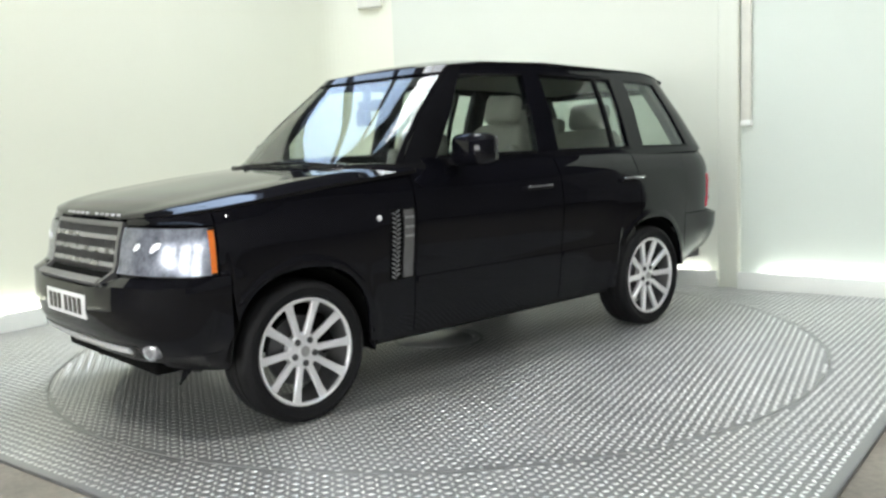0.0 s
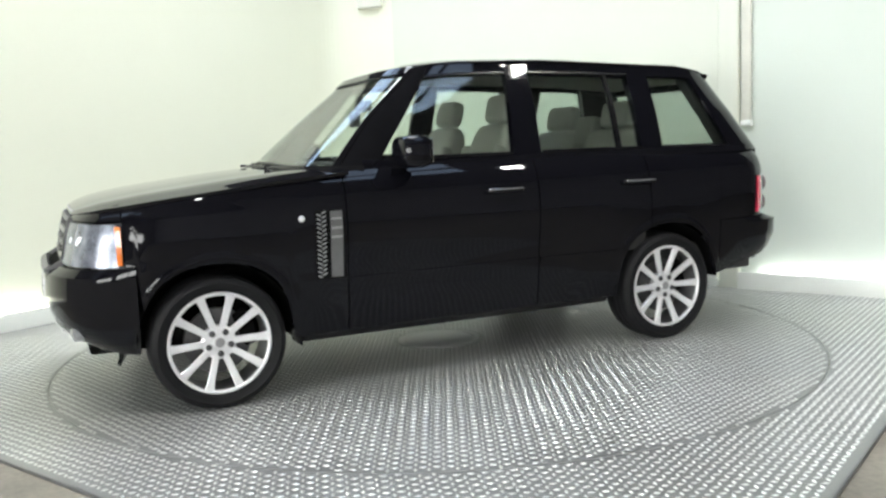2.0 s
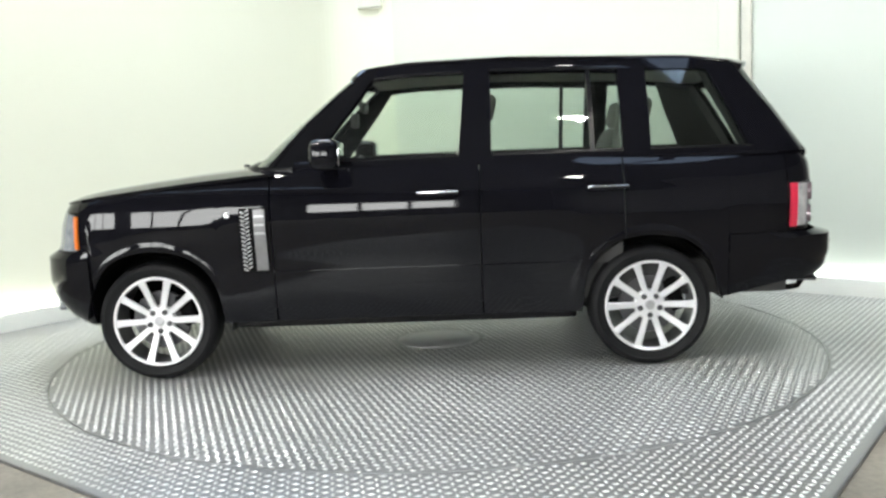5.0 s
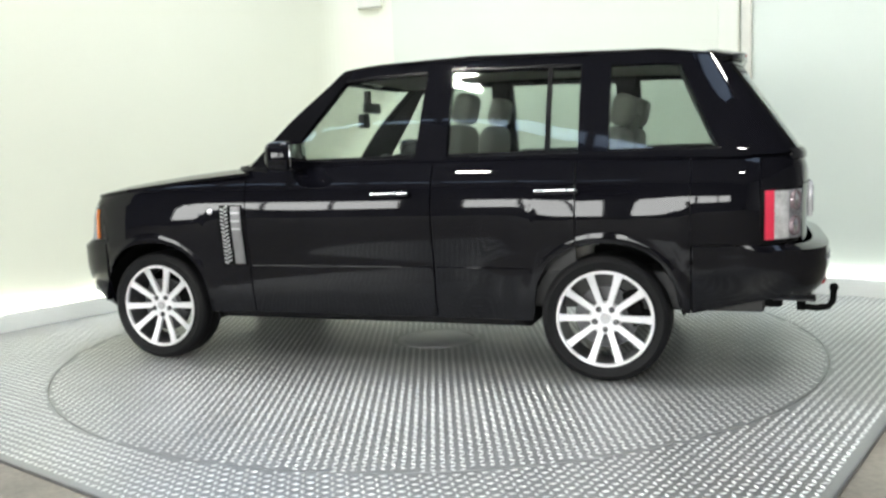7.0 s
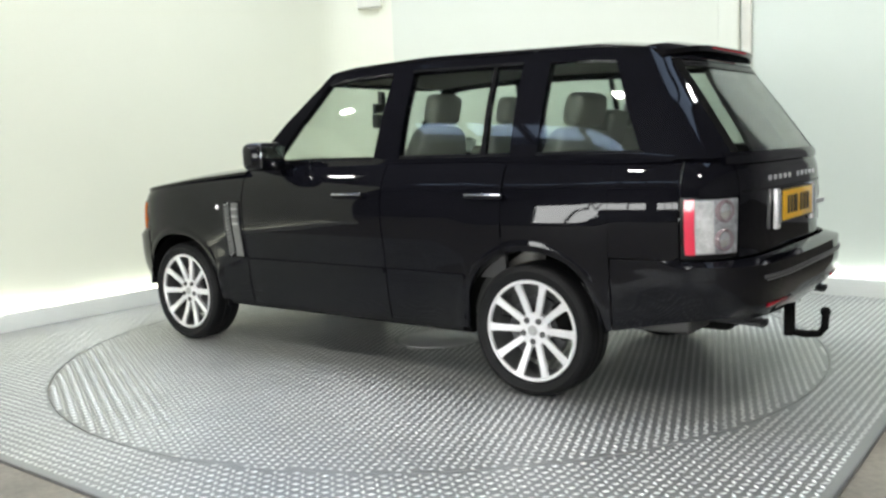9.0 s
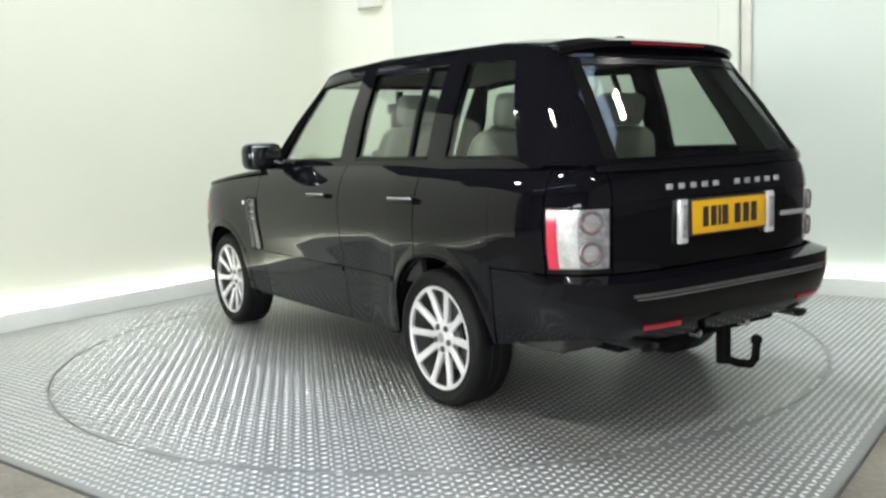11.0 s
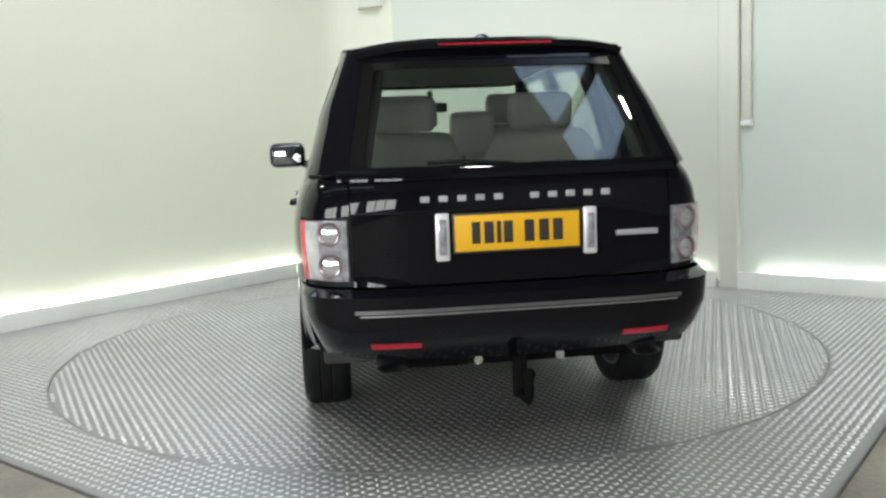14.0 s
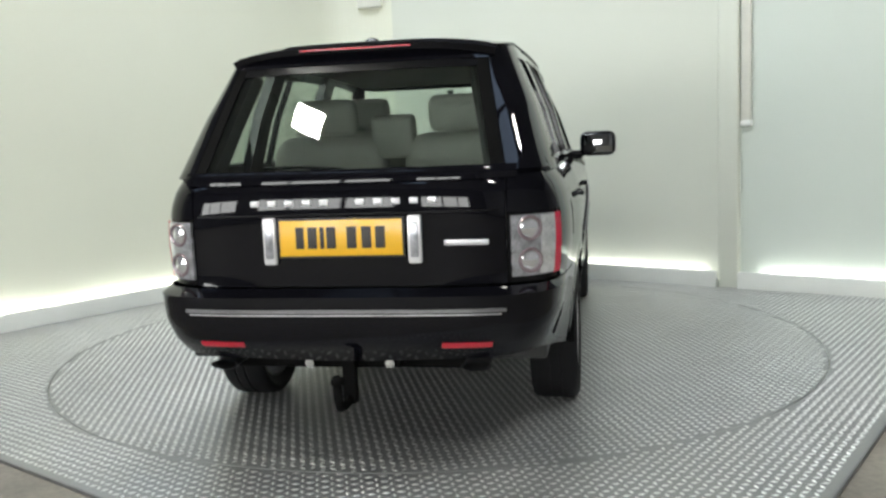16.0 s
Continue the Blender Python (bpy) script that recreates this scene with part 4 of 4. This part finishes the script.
    both("fuel_flap", side_panel(-1.60, -1.78, lambda x: 0.92, lambda x: 1.08), 4, 4, PAINT, car, 0.01, 0.002, "flush fuel filler flap", sides=(-1,))
    # handles
    for s, door, x in [(1, fd[0], -0.06), (-1, fd[1], -0.06), (1, rd[0], -1.06), (-1, rd[1], -1.06)]:
        q = flank(x, 1.08)
        bm = bmesh.new()
        box(bm, x - 0.125, x + 0.125, s * (q[1] + 0.012), s * (q[1] + 0.034), 1.062, 1.092, 0.009)
        for e in (-0.105, 0.105):
            box(bm, x + e - 0.015, x + e + 0.015, s * (q[1] - 0.01), s * (q[1] + 0.016), 1.064, 1.09, 0.004)
        h = part("handle", bm, PAINT, door, "gloss black door handle")
        bm = bmesh.new()
        box(bm, x - 0.118, x + 0.118, s * (q[1] + 0.026), s * (q[1] + 0.037), 1.080, 1.0905, 0.003)
        part("handle_strip", bm, CHROME, h)
    # door mirrors
    for s in (1, -1):
        bm = bmesh.new()
        box(bm, 0.49, 0.66, s * 0.940, s * 1.195, 1.240, 1.418, 0.05)
        mr = part("door_mirror", bm, PAINT, car, "gloss black door mirror")
        bm = bmesh.new()
        box(bm, 0.484, 0.492, s * 0.968, s * 1.168, 1.266, 1.395, 0.003)
        part("mirror_glass", bm, MIRROR, mr)
        bm = bmesh.new()
        box(bm, 0.53, 0.63, s * 0.86, s * 0.97, 1.235, 1.285, 0.015)
        part("mirror_arm", bm, TRIM, mr)
    # underside and wheel housings
    bm = bmesh.new()
    box(bm, -0.88, 1.22, -0.86, 0.86, 0.285, 0.40, 0.02)
    box(bm, 1.22, 2.30, -0.58, 0.58, 0.30, 0.72, 0.02)
    box(bm, -2.25, -0.88, -0.58, 0.58, 0.38, 0.72, 0.02)
    part("underbody", bm, UNDER, car, "dark underbody")
    for x in (FX, RX):
        for s in (1, -1):
            bm = bmesh.new()
            seg = 20
            a, b = [], []
            for i in range(seg + 1):
                t = math.pi * (0.02 + 0.96 * i / seg)
                for lst, yy in ((a, 0.55), (b, 0.945)):
                    lst.append(bm.verts.new((x + 0.428 * math.cos(t), s * yy, HUBZ + 0.428 * math.sin(t))))
            for i in range(seg):
                bm.faces.new((a[i], a[i + 1], b[i + 1], b[i]))
            bm.faces.new(a)
            part("wheel_arch_liner", bm, UNDER, car)
    # tow hook and exhausts
    boxed("tow_hook", (-2.40, -2.35, -0.03, 0.03, 0.26, 0.52), UNDER, car, 0.008, label="black swan-neck tow bar")
    tube("tow_neck", [(-2.37, 0, 0.285), (-2.46, 0, 0.275), (-2.53, 0, 0.285), (-2.555, 0, 0.32), (-2.56, 0, 0.39)], 0.02, UNDER, car)
    bm = bmesh.new()
    bmesh.ops.create_uvsphere(bm, u_segments=16, v_segments=10, radius=0.027, matrix=Matrix.Translation((-2.56, 0, 0.405)))
    part("tow_ball", bm, UNDER, car)
    boxed("tow_bracket", (-2.32, -2.24, -0.22, 0.22, 0.40, 0.50), UNDER, car, 0.01)
    for s in (1, -1):
        tube("exhaust_tip", [(-2.1, s * 0.18, 0.43), (-2.38, s * 0.18, 0.435)], 0.020, CHROME, car, "short bright exhaust tip", 16)
        bm = bmesh.new()
        lathe(bm, [(0.040, 0.0), (0.046, -0.004), (0.046, 0.24), (0.052, 0.262), (0.047, 0.268), (0.040, 0.255)], 28, pose(-2.15, s * 0.56, 0.445, 0, -92, 0) @ Matrix.Diagonal((0.42, 1.25, 1, 1)))
        part("exhaust_trim", bm, NUT, car, "flattened dark steel exhaust outlet")
    # wheels
    wheel = build_wheel(car)
    wheel.matrix_basis = pose(FX, FACE, HUBZ, 0, 20, 0)
    copy_thing(wheel, pose(RX, FACE, HUBZ, 0, 18, 0))
    copy_thing(wheel, pose(FX, -FACE, HUBZ, 0, 12, 180))
    copy_thing(wheel, pose(RX, -FACE, HUBZ, 0, 40, 180))
    build_cabin(car)
    return car


def build_seat(car, x, y, w=0.52, back=0.74, rest=(0.145, 0.20), bench=False):
    """A leather seat with side bolsters and a headrest close over the backrest."""
    seat = boxed("seat", (x - 0.05, x + 0.50, y - w / 2, y + w / 2, 0.62, 0.80), LEATHER, car, 0.05, label="grey leather seat")
    m = pose(x - 0.02, y, 0.76, 0, -14, 0)
    bm = bmesh.new()
    # the backrest narrows and rounds off towards its top
    prof = [(0.0, w / 2, 0.075), (0.30, w / 2, 0.085), (back - 0.14, w / 2 - 0.01, 0.08), (back - 0.05, w / 2 - 0.035, 0.066), (back - 0.012, w / 2 - 0.075, 0.045), (back, w / 2 - 0.12, 0.02)]
    rings = []
    for z, hw, ht in prof:
        rings.append([bm.verts.new(m @ Vector((ht * math.copysign(abs(math.cos(t)) ** 0.5, math.cos(t)), hw * math.copysign(abs(math.sin(t)) ** 0.45, math.sin(t)), z))) for t in [2 * math.pi * i / 28 for i in range(28)]])
    for r0, r1 in zip(rings, rings[1:]):
        for i in range(28):
            bm.faces.new((r0[i], r0[(i + 1) % 28], r1[(i + 1) % 28], r1[i]))
    bm.faces.new(rings[0][::-1]), bm.faces.new(rings[-1])
    part("backrest", bm, LEATHER, seat, "", 50)
    for e in ((-1, 1) if not bench else ()):
        boxed("bolster", (0.03, 0.13, e * (w / 2 - 0.045) - 0.04, e * (w / 2 - 0.045) + 0.04, 0.05, back - 0.16), LEATHER, seat, 0.035, m)
    hw, hh = rest
    boxed("headrest", (-0.055, 0.06, -hw, hw, back + 0.008, back + hh), LEATHER, seat, 0.05, m)
    for e in (-0.06, 0.06):
        tube("headrest_post", [m @ Vector((0, e, back - 0.03)), m @ Vector((0, e, back + 0.03))], 0.007, CHROME, seat)


def build_cabin(car):
    boxed("cabin_floor", (-2.15, 1.0, -0.84, 0.84, 0.40, 0.62), DASH, car, 0.02)
    boxed("dashboard", (0.62, 1.05, -0.83, 0.83, 0.70, 1.235), DASH, car, 0.05, label="dark dashboard")
    boxed("binnacle", (0.58, 0.80, -0.60, -0.18, 1.20, 1.275), DASH, car, 0.03)
    build_seat(car, -0.15, 0.40)
    build_seat(car, -0.15, -0.40)
    build_seat(car, -1.15, 0.37, 0.66, 0.685, (0.175, 0.20), True)
    build_seat(car, -1.15, -0.37, 0.66, 0.685, (0.175, 0.20), True)
    boxed("middle_headrest", (-0.05, 0.05, -0.118, 0.118, 0.56, 0.79), LEATHER, car, 0.03, pose(-1.17, 0.0, 0.76, 0, -14, 0), "grey leather middle headrest")
    boxed("centre_console", (-0.2, 0.7, -0.13, 0.13, 0.6, 0.92), DASH, car, 0.03)
    bm = bmesh.new()
    m = pose(0.46, -0.40, 1.13, 0, -62, 0)
    seg, sg = 36, 8
    rings = [[bm.verts.new(m @ Vector(((0.185 + 0.016 * math.cos(2 * math.pi * j / sg)) * math.cos(2 * math.pi * i / seg), (0.185 + 0.016 * math.cos(2 * math.pi * j / sg)) * math.sin(2 * math.pi * i / seg), 0.016 * math.sin(2 * math.pi * j / sg)))) for j in range(sg)] for i in range(seg)]
    for i in range(seg):
        for j in range(sg):
            bm.faces.new((rings[i][j], rings[(i + 1) % seg][j], rings[(i + 1) % seg][(j + 1) % sg], rings[i][(j + 1) % sg]))
    sw = part("steering_wheel", bm, DASH, car, "dark steering wheel")
    boxed("steering_boss", (-0.17, 0.17, -0.05, 0.05, -0.02, 0.02), DASH, sw, 0.015, m)
    boxed("rear_view_mirror", (0.44, 0.48, -0.12, 0.12, 1.60, 1.67), DASH, car, 0.012)
    boxed("mirror_stalk", (0.47, 0.51, -0.02, 0.02, 1.65, 1.76), DASH, car, 0.004)
    boxed("mirror_sensor", (0.50, 0.55, -0.05, 0.05, 1.50, 1.60), DASH, car, 0.01)
    for s in (1, -1):
        both("door_lining", side_panel(0.90, -1.15, lambda x: 0.62, lambda x: 1.22), 8, 4, DASH, car, 0.03, -0.05, sides=(s,))
        both("boot_lining", side_panel(-1.2, -2.1, lambda x: 0.85, lambda x: 1.22), 8, 4, LEATHER, car, 0.03, -0.05, sides=(s,))
    boxed("parcel_cover", (-2.16, -1.45, -0.72, 0.72, 1.10, 1.125), LEATHER, car, 0.008)


build_room()
tube_lights()
build_ceiling()
turntable = build_floor()
suv = build_car()
# fill light added over the bay, set in the unseen third skylight
a, b, c, d = SKYLIGHTS[2]
for k in (0.25, 0.75):
    at = ROOM @ Vector((a + (b - a) * k, (c + d) / 2, HIGH + 0.03))
    area("bay_fill", at, at - Vector((0, 0, 1)), (b - a) / 2 - 0.15, d - c - 0.1, 130, (1.0, 1.0, 0.95))


def motions():
    walk(turntable, [(t, pose(0, 0, 0, 0, 0, a)) for t, a in TURN])
    walk(suv, [(t, pose(-math.sin(radians(a)) * OFF, math.cos(radians(a)) * OFF, 0, 0, 0, a)) for t, a in TURN])


motions()
